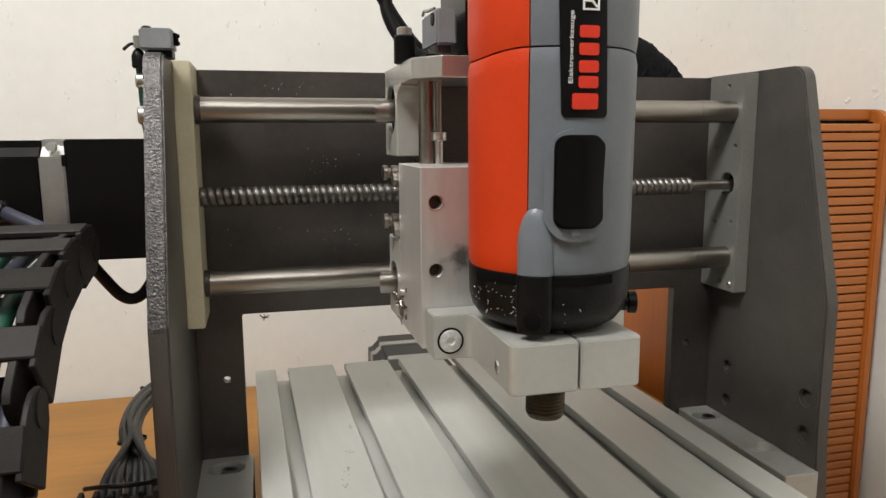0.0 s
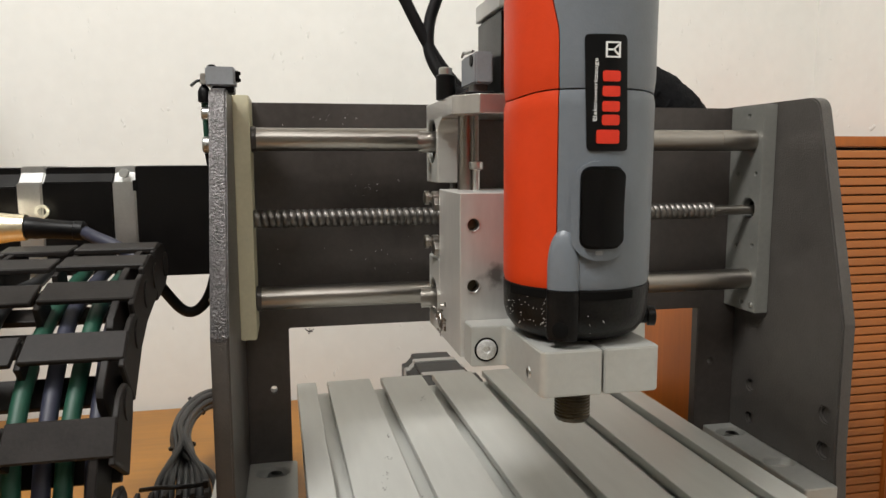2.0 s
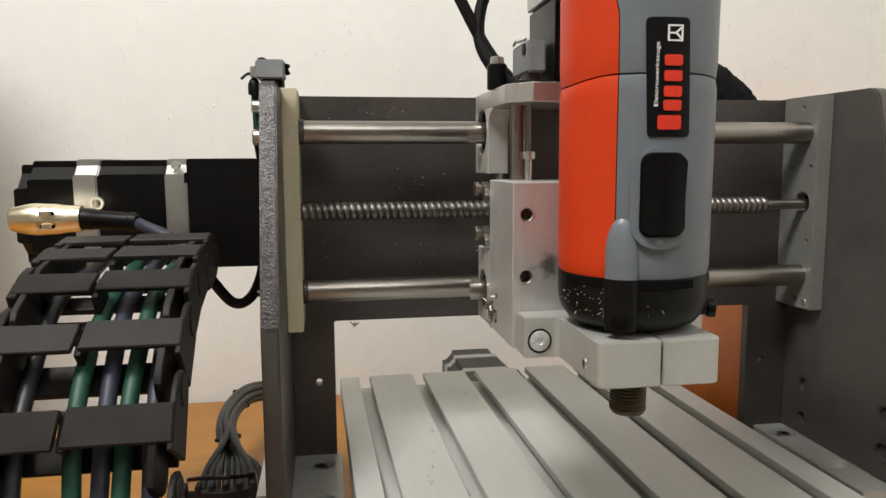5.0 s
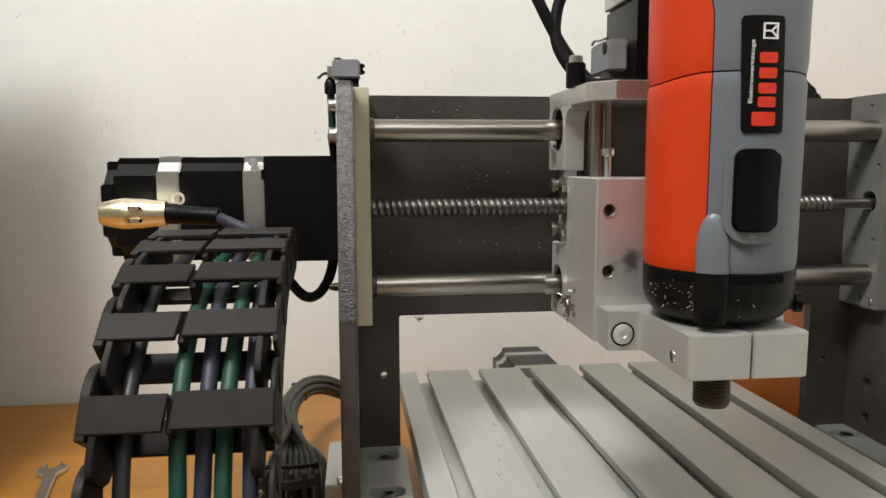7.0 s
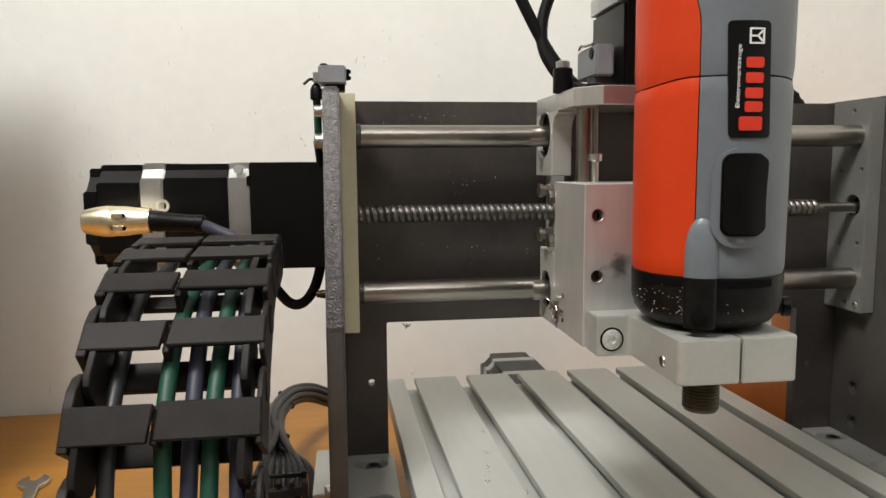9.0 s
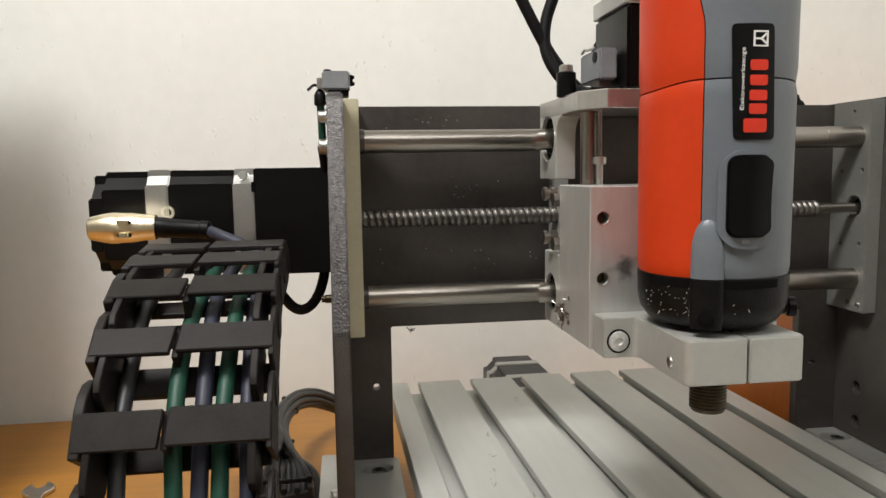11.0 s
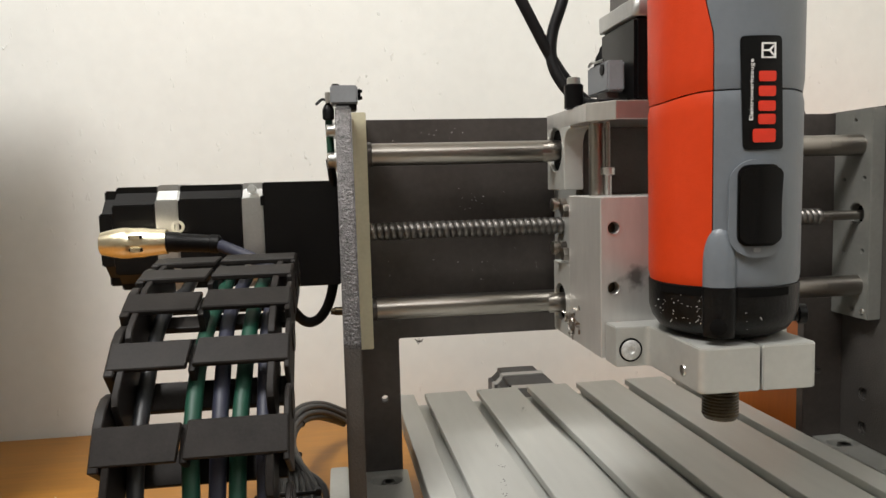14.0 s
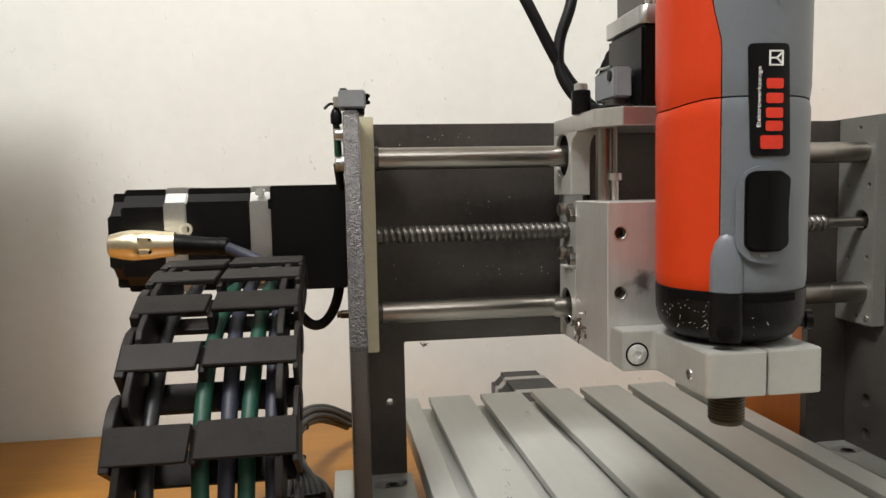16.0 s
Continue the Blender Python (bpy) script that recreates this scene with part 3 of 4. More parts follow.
def shell(a_from, a_to, z0, z1, off=0.0, nz=14, na=26):
    """A sector of the round body; angles in degrees from the front, positive to the right, as numbers or functions of z."""
    b = bmesh.new()
    grid = []
    for i in range(nz + 1):
        z = z0 + (z1 - z0) * i / nz
        e = min(z - z0, z1 - z)
        r = body_radius(z) + off - (0.0008 * (1 - min(1, e / 0.0012)) if nz > 3 else 0)
        a0 = a_from(z) if callable(a_from) else a_from
        a1 = a_to(z) if callable(a_to) else a_to
        grid.append([b.verts.new((AX + r * math.sin(radians(a0 + (a1 - a0) * k / na)), AY - r * math.cos(radians(a0 + (a1 - a0) * k / na)), z - seam_drop(a0 + (a1 - a0) * k / na, z))) for k in range(na + 1)])
    for p, q in zip(grid, grid[1:]):
        for k in range(na):
            b.faces.new((p[k], p[k + 1], q[k + 1], q[k]))
    top = bmesh.ops.extrude_face_region(b, geom=b.faces[:])
    for v in (g for g in top["geom"] if isinstance(g, bmesh.types.BMVert)):
        d = Vector((v.co.x - AX, v.co.y - AY, 0)).normalized()
        v.co -= d * 0.0022
    return b


for z0, z1 in ((0.3105, SEAM - 0.0004), (SEAM + 0.0004, 0.57)):
    part("red_shell", shell(lambda z: -240.0, lambda z: split_angle(z) - 0.4, z0, z1, nz=24, na=36), RED, router, "bright red plastic shell")
    part("grey_shell", shell(lambda z: split_angle(z) + 0.4, lambda z: 119.6, z0, z1, nz=24, na=36), GREY, router, "blue-grey plastic shell")
part("motor_core", cyl((AX, AY, 0.311), "z", 0.255, RB - 0.0025, seg=48), DARK, router)
part("black_nose", lathe([(0.0215, 0.2592), (0.0215, 0.2835), (0.028, 0.2838), (0.0325, 0.2862), (0.036, 0.291), (0.0375, 0.2965), (0.0378, 0.3105), (0.0365, 0.3108)], (AX, AY, 0), "z", 64), NOSE, router, "scuffed black plastic nose")
# slots are near-black surface patches, shade by colour without depth
for a0, a1 in ((-80, -42), (-18, 25), (62, 98)):
    part("air_slot", shell(a0, a1, 0.3058, 0.3098, 0.0003, 2, 12), DARK, router)
part("spindle_thread", lathe([(0.0094 + (0.0003 if k % 2 else -0.0003), 0.2350 + 0.0009 * k) for k in range(20)] + [(0.0094, 0.2592)], (0.1312, AY, 0), "z", 40), THREAD, router, "browned threaded steel spindle end")
part("spindle_end", lathe([(0.005, 0.2335), (0.0085, 0.2335), (0.0093, 0.2349), (0.005, 0.2352)], (0.1312, AY, 0), "z", 40), THREAD, router)


def bullet(r, z0, z1, ang, off, mat, name, flat=1.0):
    """A rounded half fin on the body's surface, pointed at its top."""
    b = bmesh.new()
    rings = []
    n = 14
    for i in range(n + 1):
        t = i / n
        w = r * (1 - max(0, (t - 0.35) / 0.65) ** 2.2) ** 0.5 if t < 1 else 0.0003
        z = z0 + (z1 - z0) * t
        rings.append([b.verts.new((w * math.cos(math.pi * k / 12), -w * flat * math.sin(math.pi * k / 12), z)) for k in range(13)])
    for p, q in zip(rings, rings[1:]):
        for k in range(12):
            b.faces.new((p[k], p[k + 1], q[k + 1], q[k]))
    b.faces.new(rings[0])
    m = Matrix.Translation((AX, AY, 0)) @ Matrix.Rotation(radians(ang), 4, "Z") @ Matrix.Translation((0, -RB + off, 0))
    bmesh.ops.transform(b, verts=b.verts, matrix=m)
    return part(name, b, mat, router)


bullet(0.0078, 0.3107, 0.3405, -31.0, 0.001, GREY, "fin", 0.55)
lug = lathe([(0.0072, 0.286), (0.0078, 0.290), (0.0078, 0.3104)], (0, 0, 0), "z", 24)
bmesh.ops.transform(lug, verts=lug.verts, matrix=Matrix.Translation((AX + RB * math.sin(radians(-31)), AY - RB * math.cos(radians(-31)), 0)) @ Matrix.Rotation(radians(-31), 4, "Z") @ Matrix.Diagonal((1, 0.5, 1, 1)))
part("nose_lug", lug, NOSE, router)
LUG = Vector((math.sin(radians(-31)), -math.cos(radians(-31)), 0))
# raised dark disc painted as the hollow of the hole
part("lug_hole", lathe([(0.0040, 0), (0.0040, 0.0009), (0.0034, 0.0011)], Vector((AX, AY, 0.2915)) + LUG * (RB + 0.0034), LUG, 20), DARK, router)
part("lock_button", lathe([(0.004, 0), (0.004, 0.006), (0.0052, 0.0065), (0.0052, 0.010), (0.004, 0.0105)], (AX + 0.0285, AY - 0.013, 0.2918), (0.95, -0.3, 0), 20), BLACK, router)


def surface_plate(a0, a1, z0, z1, off, thick, corner, lean=0.0, nz=24, na=16):
    """A rounded plate that follows the round body; lean shifts the top sideways in degrees."""
    b = bmesh.new()
    zc, hz, ac, ha = (z0 + z1) / 2, (z1 - z0) / 2, (a0 + a1) / 2, (a1 - a0) / 2
    wr = RB * radians(ha)
    rows = []
    for i in range(nz + 1):
        v = -hz * math.cos(math.pi * i / nz)
        inset = max(0, abs(v) - (hz - corner))
        wi = wr - corner + math.sqrt(max(0, corner * corner - inset * inset))
        rows.append([(v, wi * (2 * k / na - 1)) for k in range(na + 1)])
    g = []
    for r in rows:
        line = []
        for v, u in r:
            a = radians(ac + lean * v / hz) + u / RB
            rad = body_radius(zc + v) + off
            line.append(b.verts.new((AX + rad * math.sin(a), AY - rad * math.cos(a), zc + v)))
        g.append(line)
    for p, q in zip(g, g[1:]):
        for k in range(na):
            b.faces.new((p[k], p[k + 1], q[k + 1], q[k]))
    ext = bmesh.ops.extrude_face_region(b, geom=b.faces[:])
    for v in (e for e in ext["geom"] if isinstance(e, bmesh.types.BMVert)):
        d = Vector((v.co.x - AX, v.co.y - AY, 0)).normalized()
        v.co -= d * thick
    return b


name_plate = part("name_plate", surface_plate(-17.5, 13.2, 0.3770, 0.4302, 0.0006, 0.0012, 0.0022, -1.5), LABEL_BLACK, router, "black name plate with red and white print")
part("switch_frame", surface_plate(-25.5, 16.0, 0.3255, 0.3725, 0.0026, 0.004, 0.012), GREY, router)
part("switch_well", surface_plate(-20.0, 10.2, 0.3310, 0.3700, 0.0030, 0.002, 0.005), BLACK, router)
rb = surface_plate(-18.8, 9.0, 0.3325, 0.3685, 0.0050, 0.005, 0.004)
for v in rb.verts:
    d = Vector((v.co.x - AX, v.co.y - AY, 0))
    if d.length > RB + 0.003:
        u = (v.co.z - 0.3325) / 0.036
        v.co += d.normalized() * (0.0028 * (abs(u - 0.42) ** 1.6) - 0.0003)
rocker = part("rocker_switch", rb, ROCKER, router, "black rocker switch")
part("switch_mark", surface_plate(-9, -4, 0.3282, 0.3302, 0.0030, 0.0008, 0.0009), SWITCH_GREY, router)
for k in range(3):
    part("vent_rib", surface_plate(-3 + 5 * k, -1.6 + 5 * k, 0.452 - 0.004 * (k % 2), 0.53, 0.0009, 0.0015, 0.0004), GREY, router)


def on_body(a, z, off):
    r = body_radius(z) + off
    return Matrix.Translation((AX + r * math.sin(radians(a)), AY - r * math.cos(radians(a)), z)) @ Matrix.Rotation(radians(a), 4, "Z")


def flat_piece(outline, a, z, mat, name, off=0.0010, thick=0.0003):
    b = prism(outline, "y", -thick, thick, 0)
    bmesh.ops.transform(b, verts=b.verts, matrix=on_body(a, z, off))
    return part(name, b, mat, name_plate)


# plain red blocks in the places of the brand's five letters, stacked upwards
for k, zz in enumerate((0.3836, 0.3913, 0.3975, 0.4044, 0.4113)):
    w, h = (0.0112, 0.0064) if k == 0 else (0.0086, 0.0048)
    o = [(cx + px, cy + py) for cx, cy, a0 in ((w / 2 - 0.001, h / 2 - 0.001, 0), (0.001 - w / 2, h / 2 - 0.001, 90), (0.001 - w / 2, 0.001 - h / 2, 180), (w / 2 - 0.001, 0.001 - h / 2, 270)) for px, py in arc(0, 0, 0.001, a0, a0 + 90, 3)]
    flat_piece(o, -1.6 if k == 0 else 0.2, zz, LABEL_RED, "brand_block")
# white outlined badge
for o in ([(-0.0036, -0.0036), (0.0036, -0.0036), (0.0036, -0.0029), (-0.0036, -0.0029)], [(-0.0036, 0.0029), (0.0036, 0.0029), (0.0036, 0.0036), (-0.0036, 0.0036)], [(-0.0036, -0.0029), (-0.0029, -0.0029), (-0.0029, 0.0029), (-0.0036, 0.0029)], [(0.0029, -0.0029), (0.0036, -0.0029), (0.0036, 0.0029), (0.0029, 0.0029)], [(-0.0029, -0.0004), (0.0002, -0.0004), (0.0002, 0.0004), (-0.0029, 0.0004)], [(0.0002, -0.0004), (0.0024, -0.0026), (0.0029, -0.0020), (0.0006, 0.0003)], [(0.0002, 0.0004), (0.0006, -0.0003), (0.0029, 0.0020), (0.0024, 0.0026)]):
    flat_piece(o, 0.8, 0.4232, LABEL_WHITE, "badge_bar")
fc = bpy.data.curves.new("print", "FONT")
fc.body, fc.size, fc.extrude, fc.align_x, fc.align_y = "Elektrowerkzeuge", 0.0038, 0.00015, "CENTER", "CENTER"
tmp = new("print_tmp", fc)
bpy.context.view_layer.update()
me = bpy.data.meshes.new_from_object(tmp.evaluated_get(bpy.context.evaluated_depsgraph_get()))
bpy.data.objects.remove(tmp)
tb = bmesh.new()
tb.from_mesh(me)
wide = max(v.co.x for v in tb.verts) - min(v.co.x for v in tb.verts)
bmesh.ops.transform(tb, verts=tb.verts, matrix=on_body(-10.8, 0.405, 0.0009) @ Matrix.Rotation(radians(90), 4, "X") @ Matrix.Rotation(radians(90), 4, "Z") @ Matrix.Diagonal((0.0285 / wide, 0.66, 1, 1)))
part("print", tb, LABEL_WHITE, name_plate, "white lettering", False)

# ---- stepper motors ----


def stepper_motor(at, turn, label, length=0.177):
    """Square closed-loop stepper motor along +x of its own axes, shaft end at the origin, axis at the middle of its height."""
    ob = thing("stepper_motor", (0, 0, 0), label, "stepper motor", "stepper motors")
    H = 0.043

    def block(x0, x1, c, step, grow=0.0):
        h = H + grow
        o = [(-h + c, -h), (h - c, -h), (h - c, -h + step), (h - step, -h + c), (h, -h + c), (h, h - c), (h - step, h - c), (h - c, h - step), (h - c, h), (-h + c, h), (-h + c, h - step), (-h + step, h - c), (-h, h - c), (-h, -h + c), (-h + step, -h + c), (-h + c, -h + step)]
        return prism(o, "x", x0, x1, 0.0011, 2)

    part("mount_block", box(-0.0603, 0.0, -H, H, -H, H, 0.001), MOTOR, ob)
    part("connector_notch", box(-0.0622, -0.0588, -H - 0.0012, -H + 0.003, H - 0.0188, H - 0.0108, 0.0003), DARK, ob)
    part("front_flange", block(-0.0771, -0.0603, 0.012, 0.005), SILVER, ob, "silver end bell")
    part("stator", block(-0.1268, -0.0771, 0.011, 0.005, -0.0008), MOTOR, ob)
    part("rear_flange", block(-0.1441, -0.1268, 0.012, 0.005), SILVER, ob, "silver end bell")
    part("encoder_cover", block(-0.177, -0.1441, 0.014, 0.005, -0.0012), MOTOR, ob)
    part("end_cap", block(-0.188, -0.177, 0.018, 0.007, -0.004), MOTOR, ob)
    socket_bolt(ob, (-0.0690, -H + 0.006, H - 0.006), (0, -1, 0.2), 0.0036, 0.004)
    ob.matrix_world = Matrix.Translation(at) @ Matrix.Rotation(radians(turn), 4, "Z")
    return ob


stepper_motor((PL_OUT, 0.596, 0.3262), 0, "black square stepper motor with silver end bells on the gantry side")
stepper_motor((0.1805, 0.8155, 0.0445), -90, "black stepper motor with silver end bell behind the table")

zmotor = thing("stepper_motor", (0.137, 0.404, 0.411), "black stepper motor with silver flange standing on the top plate", "stepper motor", "stepper motors")
part("stator", box(0.108, 0.165, 0.375, 0.432, 0.411, 0.4614, 0.002), MOTOR, zmotor)
part("front_flange", prism([(0.107, 0.378), (0.110, 0.374), (0.163, 0.374), (0.166, 0.378), (0.166, 0.433), (0.107, 0.433)], "z", 0.4614, 0.4725, 0.0008, 1), SILVER, zmotor, "silver end bell")
part("encoder_cover", box(0.113, 0.163, 0.381, 0.431, 0.4725, 0.53, 0.003), HAMMER, zmotor)
for bx in (0.1135, 0.121, 0.160):
    part("bolt", lathe([(0.003, 0), (0.003, 0.004), (0.0024, 0.0046)], (bx, 0.3775, 0.4725), "z", 16), ZINC, zmotor)

# ---- limit switch on the left side plate ----
lim = thing("limit_switch", (-0.065, 0.54, 0.426), "grey limit switch with metal lever atop the side plate", "limit switch", "limit switches")
part("bracket", box(-0.0705, -0.0545, 0.531, 0.549, 0.4235, 0.4285, 0.0006), BLACK, lim)
part("housing", box(-0.0748, -0.0535, 0.528, 0.551, 0.4283, 0.4425, 0.0012), SWITCH_GREY, lim, "grey plastic switch housing")
part("button", lathe([(0.003, 0), (0.003, 0.0012), (0.0022, 0.0018)], (-0.0705, 0.535, 0.4425), "z", 16), BLACK, lim)
for tz in (0.4335, 0.4385):
    part("terminal", box(-0.0536, -0.0498, 0.534, 0.538, tz - 0.0012, tz + 0.0012, 0.0003), DARK, lim)
part("terminal_block", box(-0.0536, -0.0512, 0.532, 0.544, 0.4325, 0.440, 0.0004), DARK, lim)
part("lever", box(-0.0788, -0.0748, 0.531, 0.546, 0.4295, 0.4375, 0.0004), ZINC, lim, "bent steel lever")
part("lever_arm", tube([(-0.0775, 0.538, 0.432), (-0.0815, 0.537, 0.4325), (-0.0862, 0.536, 0.4285)], 0.0011, 8, 4), BLACK, lim)

gland = thing("cable_gland", (-0.0795, 0.54, 0.405), "black cable sleeve with green lead bolted beside the side plate", "cable gland")
part("sleeve", lathe([(0.0035, 0), (0.0046, 0.001), (0.0046, 0.008), (0.003, 0.0115), (0.0014, 0.013)], (-0.0768, 0.536, 0.4165), "z", 20), BLACK, gland)
part("lead", tube([(-0.0768, 0.540, 0.4185), (-0.0764, 0.542, 0.405), (-0.0762, 0.544, 0.392), (-0.0760, 0.552, 0.378)], 0.0030, 10, 5), CABLE_GREEN, gland, "dark green lead")
part("boot", tube([(-0.0770, 0.548, 0.386), (-0.0757, 0.552, 0.374), (-0.0748, 0.558, 0.362)], 0.0036, 10, 5), BLACK, gland)
for bz, br in ((0.4080, 0.0048), (0.3850, 0.0062)):
    part("bolt", lathe([(br, 0), (br, 0.0062), (br * 0.85, 0.0072)], (PL_OUT, 0.533, bz), (-1, 0, 0), 24), ZINC, gland)
    part("washer", lathe([(br * 1.35, 0), (br * 1.35, 0.0012)], (PL_OUT, 0.533, bz), (-1, 0, 0), 24), ZINC, gland)

# ---- limit switch and stop on the carriage's top plate ----
lim2 = thing("limit_switch", (0.10, 0.40, 0.411), "small grey limit switch on a thin black plate on the carriage", "limit switch", "limit switches")
part("bracket", prism([(0.088, 0.382), (0.105, 0.380), (0.1065, 0.40), (0.092, 0.43), (0.086, 0.42)], "z", 0.4112, 0.4135, 0.0004, 1), BLACK, lim2)
part("spacer", box(0.0945, 0.103, 0.388, 0.402, 0.4135, 0.4185, 0.0005), HAMMER, lim2)
hb = box(0.0942, 0.1056, 0.3845, 0.4205, 0.4183, 0.4372, 0.0012)
part("housing", hb, SWITCH_GREY, lim2, "grey plastic switch housing")
part("button", lathe([(0.0034, 0), (0.0034, 0.0008), (0.001, 0.001)], (0.0942, 0.3925, 0.4325), (-1, 0, 0), 16), BLACK, lim2)
part("lever", tube([(0.0938, 0.416, 0.438), (0.0935, 0.410, 0.4395), (0.0938, 0.404, 0.4385), (0.096, 0.396, 0.4388)], 0.0009, 8, 4), ZINC, lim2)

stop = thing("stop_screw", (0.082, 0.4135, 0.411), "black sleeved stop with a silver screw head", "stop screw")
part("sleeve", lathe([(0.0048, 0.4105), (0.0062, 0.411), (0.0062, 0.4255), (0.0055, 0.4262)], (0.0825, 0.4135, 0), "z", 24), BLACK, stop)
part("screw_head", lathe([(0.0036, 0.426), (0.0043, 0.4264), (0.0043, 0.4302), (0.0036, 0.4308), (0.0016, 0.4308)], (0.0825, 0.4135, 0), "z", 24), ZINC, stop)

# ---- black cables ----


def cable(name, pts, r, mat, label, seg=12):
    ob = mesh_ob(name, tube(pts, r, seg), mat)
    return tagged(ob, label, "cable")


cable("cable", [(0.030, 0.47, 0.56), (0.041, 0.46, 0.525), (0.0555, 0.45, 0.4928), (0.0773, 0.448, 0.4508), (0.0916, 0.446, 0.4294), (0.104, 0.444, 0.417), (0.114, 0.444, 0.4145)], 0.0040, RUBBER, "black rubber cable looping down to the carriage")
cable("cable", [(0.102, 0.475, 0.57), (0.0955, 0.465, 0.53), (0.0885, 0.45, 0.4934), (0.0795, 0.449, 0.466), (0.0785, 0.447, 0.446), (0.085, 0.443, 0.430), (0.096, 0.440, 0.4185), (0.108, 0.438, 0.4155)], 0.0040, RUBBER, "black rubber cable bending round to the carriage")
cable("cable", [(-0.135, 0.575, 0.306), (-0.1273, 0.576, 0.281), (-0.117, 0.578, 0.2640), (-0.107, 0.58, 0.2510), (-0.0985, 0.58, 0.2480), (-0.090, 0.58, 0.2530), (-0.083, 0.58, 0.265), (-0.0785, 0.582, 0.283), (-0.077, 0.585, 0.305)], 0.0044, RUBBER, "black cable loop below the gantry motor")
hb = tube([(0.20, 0.675, 0.474), (0.285, 0.672, 0.466), (0.345, 0.670, 0.4455), (0.378, 0.668, 0.427), (0.398, 0.668, 0.404), (0.41, 0.668, 0.36)], 0.0285, 28, 14)
rng = random.Random(7)
for v in hb.verts:
    v.co += Vector((rng.gauss(0, 1), rng.gauss(0, 1), rng.gauss(0, 1))) * 0.0007
hose = mesh_ob("hose", hb, FABRIC)
tagged(hose, "thick black fabric hose behind the gantry", "hose")
bolt_side = thing("side_bolt", (-0.076, 0.55, 0.26), "small brass-coloured screw in the side plate", "screw")
part("head", lathe([(0.0035, 0), (0.0035, 0.006), (0.0028, 0.0068), (0.0028, 0.0095)], (PL_OUT, 0.548, 0.262), (-1, 0, 0), 16), THREAD, bolt_side)

# ---- gilded plug with its cable ----
plug = thing("plug_connector", (-0.23, 0.522, 0.326), "gold-plated cable plug with black boot", "connector")
DIR = Vector((1, 0.0, 0.0))
part("shell", lathe([(0.0078, 0), (0.0086, 0.0006), (0.0106, 0.009), (0.0117, 0.016), (0.0116, 0.021), (0.0113, 0.0215), (0.0112, 0.029), (0.0113, 0.0295), (0.0102, 0.037), (0.0092, 0.0475)], (-0.2480, 0.522, 0.3262), DIR, 32), GOLD, plug, "shiny gold-plated shell")
part("face", cyl((-0.2474, 0.522, 0.3262), "x", 0.001, 0.0070, seg=24), DARK, plug)
for s in (-1, 1):
    # dark block coloured like the shade in an open slot
    part("latch_slot", box(-0.2255, -0.2160, 0.5100, 0.5125, 0.3262 + 0.0048 * s - 0.0013, 0.3262 + 0.0048 * s + 0.0013, 0.0004), DARK, plug)
    part("latch", box(-0.2245, -0.2175, 0.5092, 0.5126, 0.3262 + 0.0046 * s - 0.0017, 0.3262 + 0.0046 * s + 0.0017, 0.0006), GOLD, plug)
part("boot", lathe([(0.0078, 0), (0.0078, 0.010), (0.0072, 0.012), (0.0066, 0.034), (0.0072, 0.0345), (0.0070, 0.040), (0.0052, 0.042)], (-0.2030, 0.522, 0.3262), Vector((1, 0, -0.08)), 28), BLACK, plug, "black plastic boot")
part("lead", tube([(-0.1650, 0.522, 0.3230), (-0.160, 0.518, 0.3215), (-0.152, 0.510, 0.3190), (-0.136, 0.500, 0.3130), (-0.122, 0.492, 0.3050)], 0.0045, 12, 5), CABLE_BLUE, plug, "blue-grey lead")
part("washer", ring((-0.199, 0.5535, 0.3355), (0, -1, 0), 0.0030, 0.0052, 0.002), ZINC, plug)

# ---- energy chain ----
chain = thing("cable_chain", (-0.14, 0.37, 0.0), "black plastic cable chain with green and blue cables inside", "cable chain")
CXL, CXR, CSEAM = -0.1950, -0.1020, -0.1515
BARS = [(0.460, 0.3175), (0.422, 0.3130), (0.385, 0.3015), (0.350, 0.2785), (0.315, 0.2420), (0.295, 0.1900), (0.288, 0.1380), (0.297, 0.0870), (0.328, 0.0470)]
WALL_SHAPE = [(-0.0125, 0.0005), (0.010, 0.0005), (0.019, 0.0025), (0.0265, 0.0075), (0.0305, 0.0145), (0.0305, 0.0225), (0.0265, 0.0285), (0.019, 0.0325), (-0.0125, 0.034)]
TONGUE_SHAPE = [(-0.031, 0.0105), (-0.0285, 0.004), (-0.024, 0.0012), (0.010, 0.0012), (0.010, 0.033), (-0.024, 0.033), (-0.0285, 0.030), (-0.031, 0.024)]
